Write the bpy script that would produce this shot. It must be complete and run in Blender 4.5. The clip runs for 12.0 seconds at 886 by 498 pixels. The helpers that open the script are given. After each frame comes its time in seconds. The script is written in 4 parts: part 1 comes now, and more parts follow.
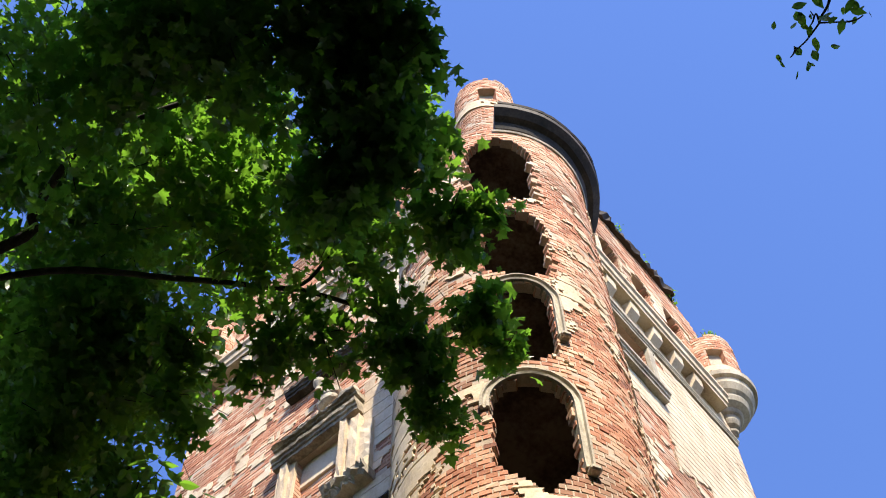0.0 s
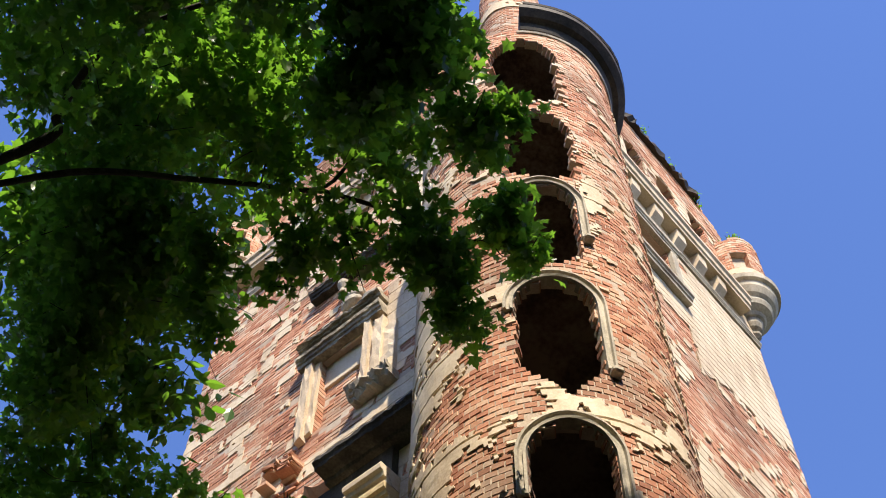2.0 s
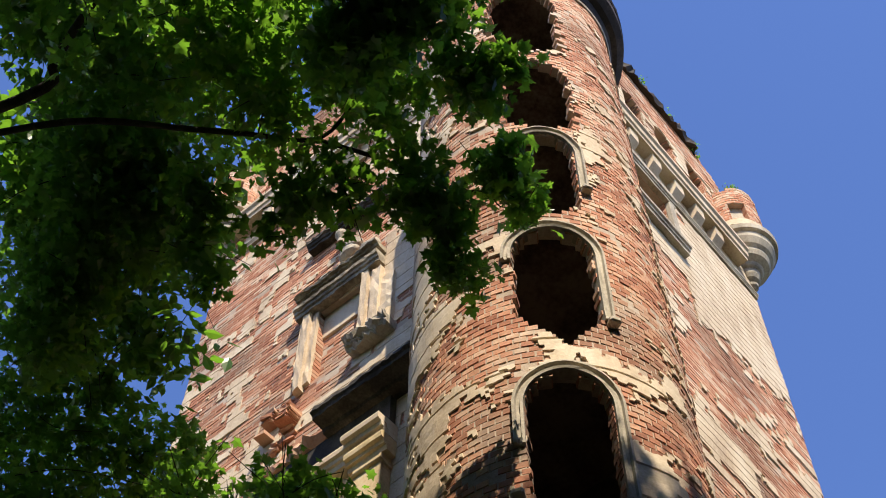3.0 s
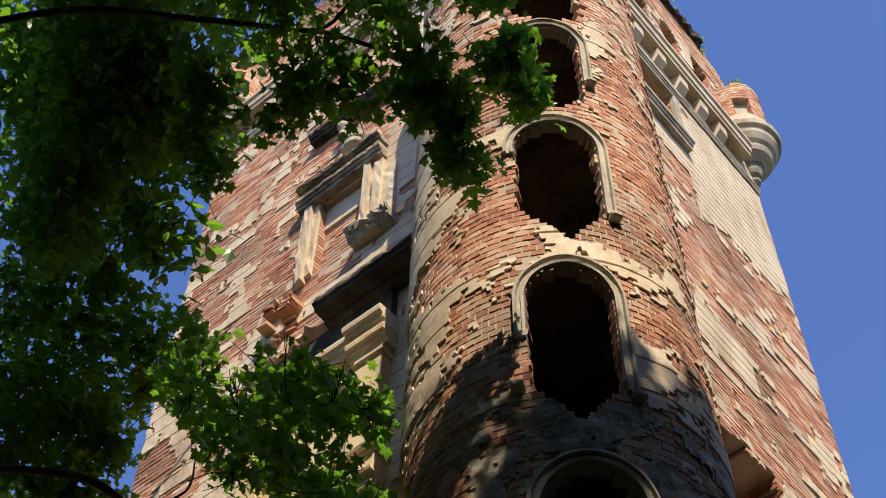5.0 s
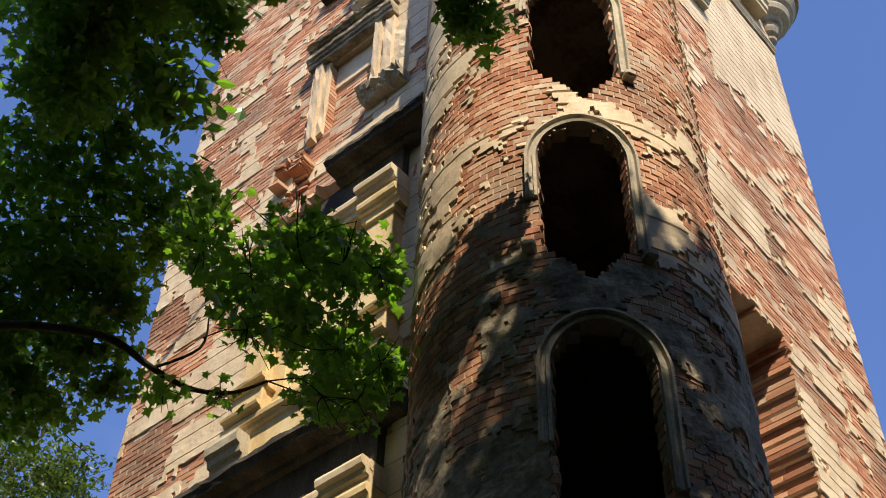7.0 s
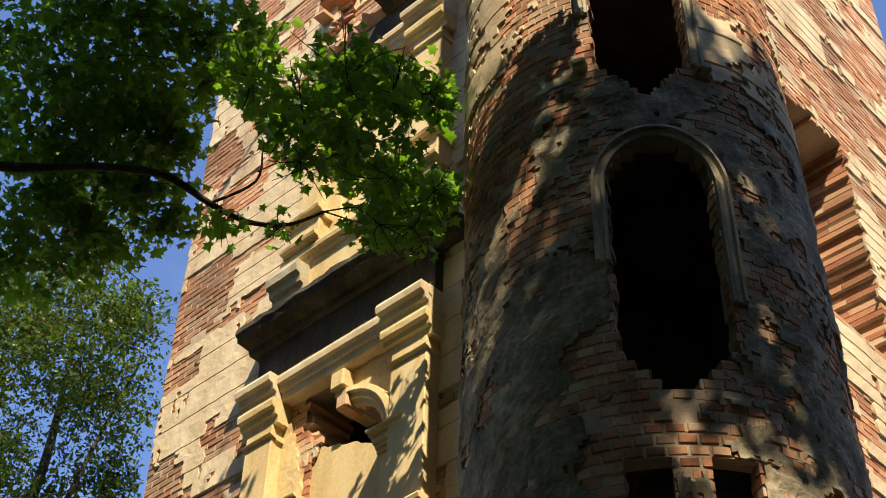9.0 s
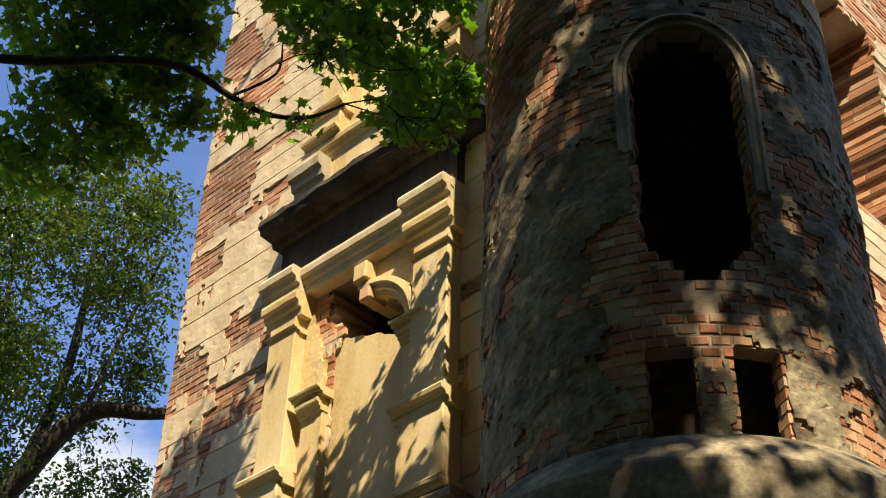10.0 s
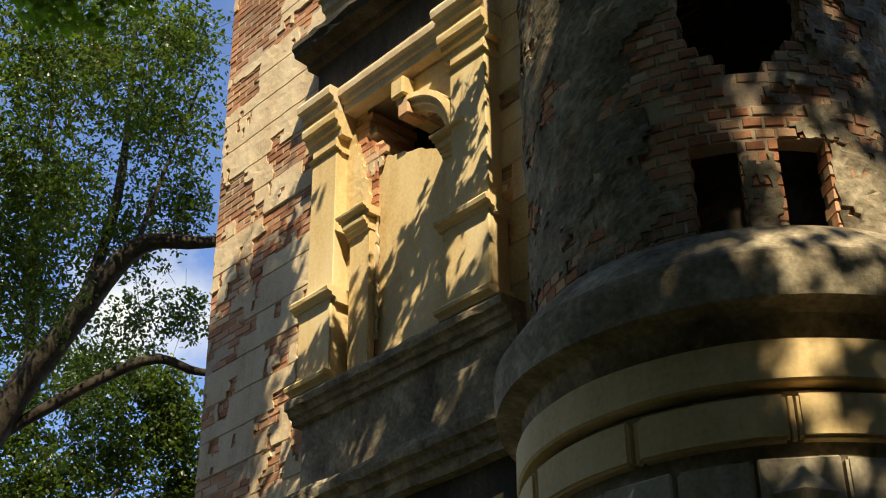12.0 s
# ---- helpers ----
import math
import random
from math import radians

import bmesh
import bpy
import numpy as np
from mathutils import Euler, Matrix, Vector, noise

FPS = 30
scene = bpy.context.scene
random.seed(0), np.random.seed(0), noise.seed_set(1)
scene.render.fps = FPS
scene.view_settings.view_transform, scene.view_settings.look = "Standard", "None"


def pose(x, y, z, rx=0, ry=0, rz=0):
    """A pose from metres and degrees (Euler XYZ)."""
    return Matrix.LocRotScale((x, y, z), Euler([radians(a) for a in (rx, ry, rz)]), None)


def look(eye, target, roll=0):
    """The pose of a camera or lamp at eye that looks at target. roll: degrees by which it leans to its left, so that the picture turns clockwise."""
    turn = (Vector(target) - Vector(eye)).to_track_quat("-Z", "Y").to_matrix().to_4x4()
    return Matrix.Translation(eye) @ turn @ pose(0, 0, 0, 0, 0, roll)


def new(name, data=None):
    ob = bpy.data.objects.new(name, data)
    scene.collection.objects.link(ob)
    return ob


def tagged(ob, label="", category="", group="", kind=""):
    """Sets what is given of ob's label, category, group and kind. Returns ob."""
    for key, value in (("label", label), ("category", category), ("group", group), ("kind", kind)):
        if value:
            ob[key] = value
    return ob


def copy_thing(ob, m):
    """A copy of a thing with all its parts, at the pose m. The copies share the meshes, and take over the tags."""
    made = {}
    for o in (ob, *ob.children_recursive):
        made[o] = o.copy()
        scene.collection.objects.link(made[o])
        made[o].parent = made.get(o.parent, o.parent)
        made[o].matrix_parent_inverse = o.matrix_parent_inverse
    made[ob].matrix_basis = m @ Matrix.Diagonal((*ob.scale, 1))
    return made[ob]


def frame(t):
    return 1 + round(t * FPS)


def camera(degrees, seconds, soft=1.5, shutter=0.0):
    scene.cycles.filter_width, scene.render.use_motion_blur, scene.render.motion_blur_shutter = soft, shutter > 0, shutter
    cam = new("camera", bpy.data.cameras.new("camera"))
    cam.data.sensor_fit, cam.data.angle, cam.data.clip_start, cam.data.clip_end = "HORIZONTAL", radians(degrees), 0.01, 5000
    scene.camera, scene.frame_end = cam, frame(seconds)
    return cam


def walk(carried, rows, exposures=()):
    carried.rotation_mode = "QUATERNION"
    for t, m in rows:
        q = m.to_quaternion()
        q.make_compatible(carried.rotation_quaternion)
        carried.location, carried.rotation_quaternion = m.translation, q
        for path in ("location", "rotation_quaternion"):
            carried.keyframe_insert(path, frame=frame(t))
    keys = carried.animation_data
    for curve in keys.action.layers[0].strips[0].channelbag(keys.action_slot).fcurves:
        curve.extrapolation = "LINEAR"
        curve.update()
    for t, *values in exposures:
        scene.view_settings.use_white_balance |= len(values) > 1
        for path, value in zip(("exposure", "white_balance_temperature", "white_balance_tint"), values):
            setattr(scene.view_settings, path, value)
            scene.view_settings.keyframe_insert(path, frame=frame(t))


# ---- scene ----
# The old tower: a square brick tower with a round stair turret at one corner.
# The turret's axis is x = 0, y = 0; the two walls seen face -x and -y.
CX, CY, CZ = -7.055, -4.741, 1.6
cam = camera(34.96, 12.0, 1.0)
walk(cam, [
    (0.0, pose(CX, CY, CZ, 155.46, 0.44, -49.83)),
    (0.5, pose(CX, CY, CZ, 154.71, 0.19, -49.59)),
    (1.0, pose(CX, CY, CZ, 153.52, -0.10, -49.19)),
    (1.5, pose(CX, CY, CZ, 152.64, -0.26, -49.63)),
    (2.0, pose(CX, CY, CZ, 151.48, -0.50, -49.54)),
    (2.5, pose(CX, CY, CZ, 150.24, -0.61, -49.78)),
    (3.0, pose(CX, CY, CZ, 149.46, -0.46, -49.66)),
    (5.0, pose(CX, CY, CZ, 145.11, -0.77, -50.00)),
    (5.5, pose(CX, CY, CZ, 144.12, -0.81, -50.12)),
    (6.0, pose(CX, CY, CZ, 143.20, -0.89, -50.10)),
    (6.5, pose(CX, CY, CZ, 141.79, -1.09, -49.96)),
    (7.0, pose(CX, CY, CZ, 139.39, -1.24, -49.83)),
    (9.0, pose(CX, CY, CZ, 132.19, -1.12, -46.60)),
    (9.5, pose(CX, CY, CZ, 130.47, -1.50, -46.08)),
    (10.0, pose(CX, CY, CZ, 127.78, -1.50, -45.76)),
    (10.5, pose(CX, CY, CZ, 126.68, -1.27, -45.31)),
    (11.0, pose(CX, CY, CZ, 124.11, -0.68, -44.52)),
    (11.5, pose(CX, CY, CZ, 122.11, -0.11, -43.24)),
    (12.0, pose(CX, CY, CZ, 120.12, 0.65, -42.25)),
], exposures=[(0.0, 1.15, 6050, 10), (1.5, 1.05, 6100, 10), (3.0, 0.74, 6200, 10), (5.5, 0.60, 6300, 10), (6.5, 0.62, 6450, 10), (7.0, 0.72, 6600, 8), (9.0, 0.95, 7200, 4), (12.0, 0.84, 7500, 3)])

# ---- light ----
SUN_EL, SUN_AZ = 50.0, 218.0      # azimuth from +y towards +x
to_sun = Vector((math.sin(radians(SUN_AZ)) * math.cos(radians(SUN_EL)), math.cos(radians(SUN_AZ)) * math.cos(radians(SUN_EL)), math.sin(radians(SUN_EL))))
sun = new("sun", bpy.data.lights.new("sun", "SUN"))
sun.data.energy, sun.data.angle, sun.data.color = 5.0, radians(0.42), (1.0, 0.86, 0.66)
sun.matrix_world = look(to_sun * 60, (0, 0, 0))
world = bpy.data.worlds.new("sky")
scene.world = world
world.use_nodes = True
wn, wl = world.node_tree.nodes, world.node_tree.links
sky = wn.new("ShaderNodeTexSky")
sky.sky_type, sky.sun_disc = "NISHITA", False
sky.sun_elevation, sky.sun_rotation = radians(SUN_EL), radians(SUN_AZ)
sky.air_density, sky.dust_density, sky.ozone_density = 1.0, 0.3, 3.0
tint = wn.new("ShaderNodeMix")
tint.data_type, tint.blend_type = "RGBA", "MULTIPLY"
tint.inputs[0].default_value, tint.inputs[7].default_value = 1.0, (0.92, 0.98, 1.30, 1)
wl.new(sky.outputs[0], tint.inputs[6])
# fair-weather clouds, low over the wood
dirn = wn.new("ShaderNodeTexCoord")
puff = wn.new("ShaderNodeTexNoise")
puff.inputs["Scale"].default_value, puff.inputs["Detail"].default_value = 5.0, 6
wl.new(dirn.outputs["Generated"], puff.inputs[0])
height = wn.new("ShaderNodeSeparateXYZ")
wl.new(dirn.outputs["Generated"], height.inputs[0])
fade = wn.new("ShaderNodeMapRange")
fade.inputs[1].default_value, fade.inputs[2].default_value, fade.inputs[3].default_value, fade.inputs[4].default_value = 0.57, 0.65, 1.0, 0.0
wl.new(height.outputs[2], fade.inputs[0])
edge = wn.new("ShaderNodeMapRange")
edge.inputs[1].default_value, edge.inputs[2].default_value = 0.51, 0.64
wl.new(puff.outputs[0], edge.inputs[0])
both = wn.new("ShaderNodeMath")
both.operation = "MULTIPLY"
wl.new(fade.outputs[0], both.inputs[0])
wl.new(edge.outputs[0], both.inputs[1])
cloud = wn.new("ShaderNodeMix")
cloud.data_type = "RGBA"
cloud.inputs[7].default_value = (5.5, 5.6, 6.0, 1)
wl.new(both.outputs[0], cloud.inputs[0])
wl.new(tint.outputs[2], cloud.inputs[6])
wl.new(cloud.outputs[2], wn["Background"].inputs[0])
wn["Background"].inputs[1].default_value = 0.112


# ---- materials ----
def material(name, stops, scale=3.0, fine=40.0, rough=0.9, bump=0.4, dist=0.01, vary="", streak=False, spec=0.3):
    """A mottled surface: two noises through a colour ramp, with relief. vary: '', 'island' or 'object'."""
    m = bpy.data.materials.new(name)
    m.use_nodes = True
    n, l = m.node_tree.nodes, m.node_tree.links
    b = n["Principled BSDF"]
    b.inputs["Roughness"].default_value = rough
    b.inputs["Specular IOR Level"].default_value = spec
    co = n.new("ShaderNodeNewGeometry")
    mp = n.new("ShaderNodeMapping")
    l.new(co.outputs["Position"], mp.inputs[0])
    if streak:
        mp.inputs["Scale"].default_value = (1, 1, 0.3)
    a = n.new("ShaderNodeTexNoise")
    a.inputs["Scale"].default_value, a.inputs["Detail"].default_value, a.inputs["Roughness"].default_value = scale, 6, 0.65
    l.new(mp.outputs[0], a.inputs[0])
    c = n.new("ShaderNodeTexNoise")
    c.inputs["Scale"].default_value, c.inputs["Detail"].default_value = fine, 4
    l.new(co.outputs["Position"], c.inputs[0])
    mix = n.new("ShaderNodeMath")
    mix.operation = "MULTIPLY_ADD"
    mix.inputs[1].default_value = 0.35
    l.new(c.outputs[0], mix.inputs[0])
    l.new(a.outputs[0], mix.inputs[2])
    fac = mix.outputs[0]
    if vary:
        if vary == "island":
            r = co.outputs["Random Per Island"]
        else:
            r = n.new("ShaderNodeObjectInfo").outputs["Random"]
        v = n.new("ShaderNodeMath")
        v.operation = "MULTIPLY_ADD"
        v.inputs[1].default_value = 0.42
        l.new(r, v.inputs[0])
        w = n.new("ShaderNodeMath")
        w.operation = "SUBTRACT"
        w.inputs[1].default_value = 0.2
        l.new(fac, w.inputs[0])
        l.new(w.outputs[0], v.inputs[2])
        fac = v.outputs[0]
    ramp = n.new("ShaderNodeValToRGB")
    l.new(fac, ramp.inputs[0])
    el = ramp.color_ramp.elements
    while len(el) < len(stops):
        el.new(0.5)
    for e, (p, col) in zip(el, stops):
        e.position, e.color = p, (*col, 1)
    if vary:
        g = n.new("ShaderNodeTexNoise")
        g.inputs["Scale"].default_value, g.inputs["Detail"].default_value = 0.55, 7
        l.new(co.outputs["Position"], g.inputs[0])
        gr = n.new("ShaderNodeMapRange")
        gr.inputs[1].default_value, gr.inputs[2].default_value, gr.inputs[3].default_value, gr.inputs[4].default_value = 0.48, 0.66, 0.0, 0.75
        l.new(g.outputs[0], gr.inputs[0])
        soot = n.new("ShaderNodeMix")
        soot.data_type = "RGBA"
        soot.inputs[7].default_value = (0.15, 0.085, 0.055, 1)
        l.new(gr.outputs[0], soot.inputs[0])
        l.new(ramp.outputs[0], soot.inputs[6])
        l.new(soot.outputs[2], b.inputs["Base Color"])
    else:
        l.new(ramp.outputs[0], b.inputs["Base Color"])
    bp = n.new("ShaderNodeBump")
    bp.inputs["Strength"].default_value, bp.inputs["Distance"].default_value = bump, dist
    l.new(fac, bp.inputs["Height"])
    l.new(bp.outputs[0], b.inputs["Normal"])
    return m


BRICKS = [(0.26, (0.13, 0.06, 0.04)), (0.44, (0.33, 0.135, 0.075)), (0.62, (0.48, 0.22, 0.125)), (0.78, (0.57, 0.335, 0.21)), (0.95, (0.62, 0.47, 0.34))]
M_brick = material("brick", BRICKS, 1.1, 45, 0.92, 0.5, 0.012, "island")
M_brick_piece = material("single_brick", BRICKS, 1.1, 45, 0.92, 0.5, 0.012, "object")
M_mortar = material("lime_mortar", [(0.36, (0.17, 0.125, 0.09)), (0.58, (0.38, 0.29, 0.21)), (0.85, (0.54, 0.45, 0.35))], 2.2, 60, 0.95, 0.6)
M_plaster = material("cream_plaster", [(0.36, (0.17, 0.11, 0.075)), (0.5, (0.42, 0.315, 0.21)), (0.66, (0.57, 0.46, 0.32)), (0.9, (0.70, 0.61, 0.46))], 1.6, 35, 0.9, 0.35, 0.012, "", True)
# weathered plaster, darkened to stand in for tree shade low on the turret
M_grey = material("darkened_weathered_plaster", [(0.36, (0.035, 0.03, 0.022)), (0.52, (0.12, 0.10, 0.072)), (0.7, (0.25, 0.21, 0.15)), (0.9, (0.48, 0.42, 0.31))], 3.2, 24, 0.92, 0.6, 0.03, "", False)
M_trim = material("ochre_stucco", [(0.36, (0.15, 0.09, 0.045)), (0.48, (0.48, 0.345, 0.175)), (0.68, (0.63, 0.485, 0.265)), (0.9, (0.70, 0.59, 0.39))], 1.8, 30, 0.85, 0.3, 0.01, "", True)
M_stone = material("grey_stone_trim", [(0.34, (0.06, 0.052, 0.042)), (0.54, (0.27, 0.235, 0.18)), (0.72, (0.44, 0.385, 0.29)), (0.9, (0.55, 0.50, 0.40))], 2.2, 32, 0.88, 0.4, 0.012, "", True)
# weathered black stone, darkened further for the shade under ledges
M_shade_stone = material("shade_black_stone", [(0.36, (0.012, 0.010, 0.008)), (0.58, (0.028, 0.024, 0.019)), (0.78, (0.07, 0.06, 0.046)), (0.94, (0.17, 0.145, 0.11))], 2.4, 30, 0.9, 0.5, 0.012, "", True)
M_tin = material("rusted_tin", [(0.4, (0.010, 0.008, 0.006)), (0.6, (0.026, 0.020, 0.014)), (0.85, (0.075, 0.056, 0.04))], 2.5, 30, 0.7, 0.3)
# inner plaster painted dark, standing in for the shade indoors
M_inside = material("shade_dark_inner_plaster", [(0.4, (0.02, 0.014, 0.011)), (0.58, (0.07, 0.045, 0.032)), (0.78, (0.20, 0.16, 0.12))], 1.3, 18, 0.95, 0.4)
M_bark = material("bark", [(0.4, (0.010, 0.008, 0.006)), (0.6, (0.026, 0.021, 0.016)), (0.8, (0.06, 0.05, 0.038))], 6, 45, 0.95, 0.8, 0.02)
M_ground = material("forest_floor", [(0.35, (0.03, 0.03, 0.015)), (0.55, (0.055, 0.07, 0.025)), (0.8, (0.10, 0.085, 0.045))], 0.8, 12, 0.95, 0.8, 0.04)


def leaf_material(name, lo, hi, through_col, gloss=0.06, share=0.45):
    m = bpy.data.materials.new(name)
    m.use_nodes = True
    n, l = m.node_tree.nodes, m.node_tree.links
    n.remove(n["Principled BSDF"])
    g = n.new("ShaderNodeNewGeometry")
    mix = n.new("ShaderNodeMix")
    mix.data_type = "RGBA"
    mix.inputs[6].default_value, mix.inputs[7].default_value = (*lo, 1), (*hi, 1)
    l.new(g.outputs["Random Per Island"], mix.inputs[0])
    d = n.new("ShaderNodeBsdfDiffuse")
    l.new(mix.outputs[2], d.inputs[0])
    t = n.new("ShaderNodeBsdfTranslucent")
    t.inputs[0].default_value = (*through_col, 1)
    a = n.new("ShaderNodeMixShader")
    a.inputs[0].default_value = share
    l.new(d.outputs[0], a.inputs[1])
    l.new(t.outputs[0], a.inputs[2])
    s = n.new("ShaderNodeBsdfGlossy")
    s.inputs["Roughness"].default_value = 0.35
    b = n.new("ShaderNodeMixShader")
    b.inputs[0].default_value = gloss
    l.new(a.outputs[0], b.inputs[1])
    l.new(s.outputs[0], b.inputs[2])
    l.new(b.outputs[0], n["Material Output"].inputs[0])
    return m


M_leaf = leaf_material("maple_leaf", (0.03, 0.07, 0.012), (0.08, 0.16, 0.022), (0.21, 0.44, 0.028), 0.05, 0.52)
M_leaf_far = leaf_material("far_leaf", (0.020, 0.045, 0.008), (0.065, 0.08, 0.018), (0.11, 0.18, 0.02), 0.03)
M_leaf_dry = leaf_material("dry_leaf", (0.10, 0.06, 0.02), (0.20, 0.13, 0.04), (0.22, 0.13, 0.03))


# ---- building helpers ----
def from_lists(name, verts, faces, mats, parent=None, label="", kind="", smooth=False):
    me = bpy.data.meshes.new(name)
    me.from_pydata(verts, [], faces)
    me.materials.append(mats)
    if smooth:
        me.polygons.foreach_set("use_smooth", [True] * len(me.polygons))
    ob = new(name, me)
    ob.parent = parent
    return tagged(ob, label, "", "", kind)


def thing(name, label, category, kind="", at=(0, 0, 0), group=""):
    ob = new(name)
    ob.location = at
    ob.empty_display_size = 0.2
    bpy.context.view_layer.update()
    return tagged(ob, label, category, group, kind)


TURRET_R = 1.38
FACE = math.atan2(CY, CX)


def on_turret(u, z, d):
    """u in degrees round the turret from the side that faces the lawn, d metres out from its face."""
    a = FACE + radians(u)
    return ((TURRET_R + d) * math.cos(a), (TURRET_R + d) * math.sin(a), z)


XL, YR, END_L, END_R = 0.25, -0.05, 6.95, 6.97


def on_left(u, z, d):
    return (XL - d, u, z)


def on_right(u, z, d):
    return (u, YR - d, z)


def rand(*k):
    """A fixed random number from 0 to 1 for some whole numbers."""
    v = 0
    for q in k:
        v = (v * 7919 + int(q) * 104729 + 1013) % 1000003
    v = (v * 48271 + 11) % 2147483647
    return (v * 48271 % 2147483647) / 2147483647


def patchy(u, z, su, sz, seed):
    return 0.5 + 0.5 * noise.fractal(Vector((u * su, z * sz, seed * 7.3)), 0.55, 2.1, 5)


BOX_FACES = [(0, 1, 3, 2), (4, 6, 7, 5), (0, 4, 5, 1), (2, 3, 7, 6), (0, 2, 6, 4), (1, 5, 7, 3)]


def add_box(V, F, fn, u0, u1, z0, z1, d0, d1, inset=0.0, jit=0.0, per_u=1.0):
    """A block on a curved or flat wall, from depth d0 to d1 (outer); inset narrows the outer face."""
    k = len(V)
    for d, i in ((d0, 0.0), (d1, inset)):
        for z in (z0 + i, z1 - i):
            for u in (u0 + i * per_u, u1 - i * per_u):
                jd = random.uniform(-jit, jit) if d == d1 else 0
                V.append(fn(u + random.uniform(-jit, jit) * per_u * 0.5, z + random.uniform(-jit, jit) * 0.4, d + jd))
    for f in BOX_FACES:
        q = [k + i for i in f]
        F.append(q)


def tidy(me):
    bm = bmesh.new()
    bm.from_mesh(me)
    bmesh.ops.recalc_face_normals(bm, faces=bm.faces)
    bm.to_mesh(me)
    bm.free()


def brickwork(fn, u0, u1, z0, z1, length, course, per_u, keep, parent, depth=0.4, pick=None, outer=0.0, gap=0.011):
    """Bricks in running bond with recessed mortar behind. keep(u, z) says whether there is wall. per_u: units of u in a metre.
    pick(u, z): bricks that become objects of their own."""
    V, F, MV, MF, single = [], [], [], [], []
    rows = int(round((z1 - z0) / course))
    cols = int(round((u1 - u0) / length))
    step = (u1 - u0) / cols
    h = gap / 2
    for r in range(rows):
        z = z0 + (r + 0.5) * course
        for c in range(-1, cols + 1):
            a = u0 + (c + (0.5 if r % 2 else 0.0)) * step
            b = min(a + step, u1)
            a = max(a, u0)
            if b - a < 0.2 * step:
                continue
            full = b - a
            ok = [keep(a + full * (k + 0.5) / 6, z) for k in range(6)]
            if not any(ok):
                continue
            cut0 = cut1 = 0.0
            if not all(ok):
                i0, i1 = ok.index(True), 6 - ok[::-1].index(True)
                cut0, cut1 = float(i0 > 0), float(i1 < 6)
                a, b = a + full * i0 / 6, a + full * i1 / 6
            else:
                cut0, cut1 = float(not keep(a - full * 0.1, z)), float(not keep(b + full * 0.1, z))
            u = (a + b) / 2
            add_box(MV, MF, fn, a + cut0 * 0.014 * per_u, b - cut1 * 0.014 * per_u, z - course / 2, z + course / 2, outer - depth, outer - 0.008)
            q = rand(r, c, 5)
            if q < 0.02:
                continue
            out = outer + (rand(r, c, 9) - 0.5) * 0.009 - (0.016 if q > 0.96 else 0)
            if pick and pick(u, z) and len(single) < 300 and b - a > 0.95 * step:
                single.append((u, z, out, rand(r, c, 3)))
                continue
            deep = depth * (0.96 if r % 2 else 0.5) if cut0 + cut1 else 0.05
            add_box(V, F, fn, a + h * per_u * (1 - cut0), b - h * per_u * (1 - cut1), z - course / 2 + h, z + course / 2 - h, outer - deep, out, 0.004, 0.004, per_u)
            if deep > 0.1 and not r % 2:
                add_box(V, F, fn, a + h * per_u * (1 - cut0), b - h * per_u * (1 - cut1), z - course / 2 + h, z + course / 2 - h, outer - depth * 0.98, outer - depth * 0.5 - 0.012, 0.004, 0.004, per_u)
    for nm, vs, fs, mt, kind in (("brickwork", V, F, M_brick, "stuff"), ("mortar_core", MV, MF, M_mortar, "")):
        if vs:
            ob = from_lists(nm, vs, fs, mt, parent, "", kind)
            tidy(ob.data)
    if single:
        bm = bmesh.new()
        bmesh.ops.create_cube(bm, size=1.0)
        w = step / per_u - gap
        for v in bm.verts:
            v.co = Vector((v.co.x * (w - (0.008 if v.co.y < 0 else 0)), v.co.y * 0.07, v.co.z * (course - gap - (0.008 if v.co.y < 0 else 0))))
        bmesh.ops.bevel(bm, geom=[e for e in bm.edges if all(v.co.y < 0 for v in e.verts)], offset=0.006, segments=1, affect="EDGES")
        me = bpy.data.meshes.new("brick")
        bm.to_mesh(me)
        bm.free()
        me.materials.append(M_brick_piece)
        for u, z, out, q in single:
            p, t = Vector(fn(u, z, out - 0.035)), Vector(fn(u, z, out))
            n = (t - p).normalized()
            ob = new("brick", me)
            ob.parent = parent
            side = n.cross(Vector((0, 0, 1)))
            m = Matrix((-side, -n, (0, 0, 1))).transposed().to_4x4()
            ob.matrix_world = Matrix.Translation(p) @ m @ pose(0, 0, 0, 0, (q - 0.5) * 2.5, (q * 7 % 1 - 0.5) * 4)


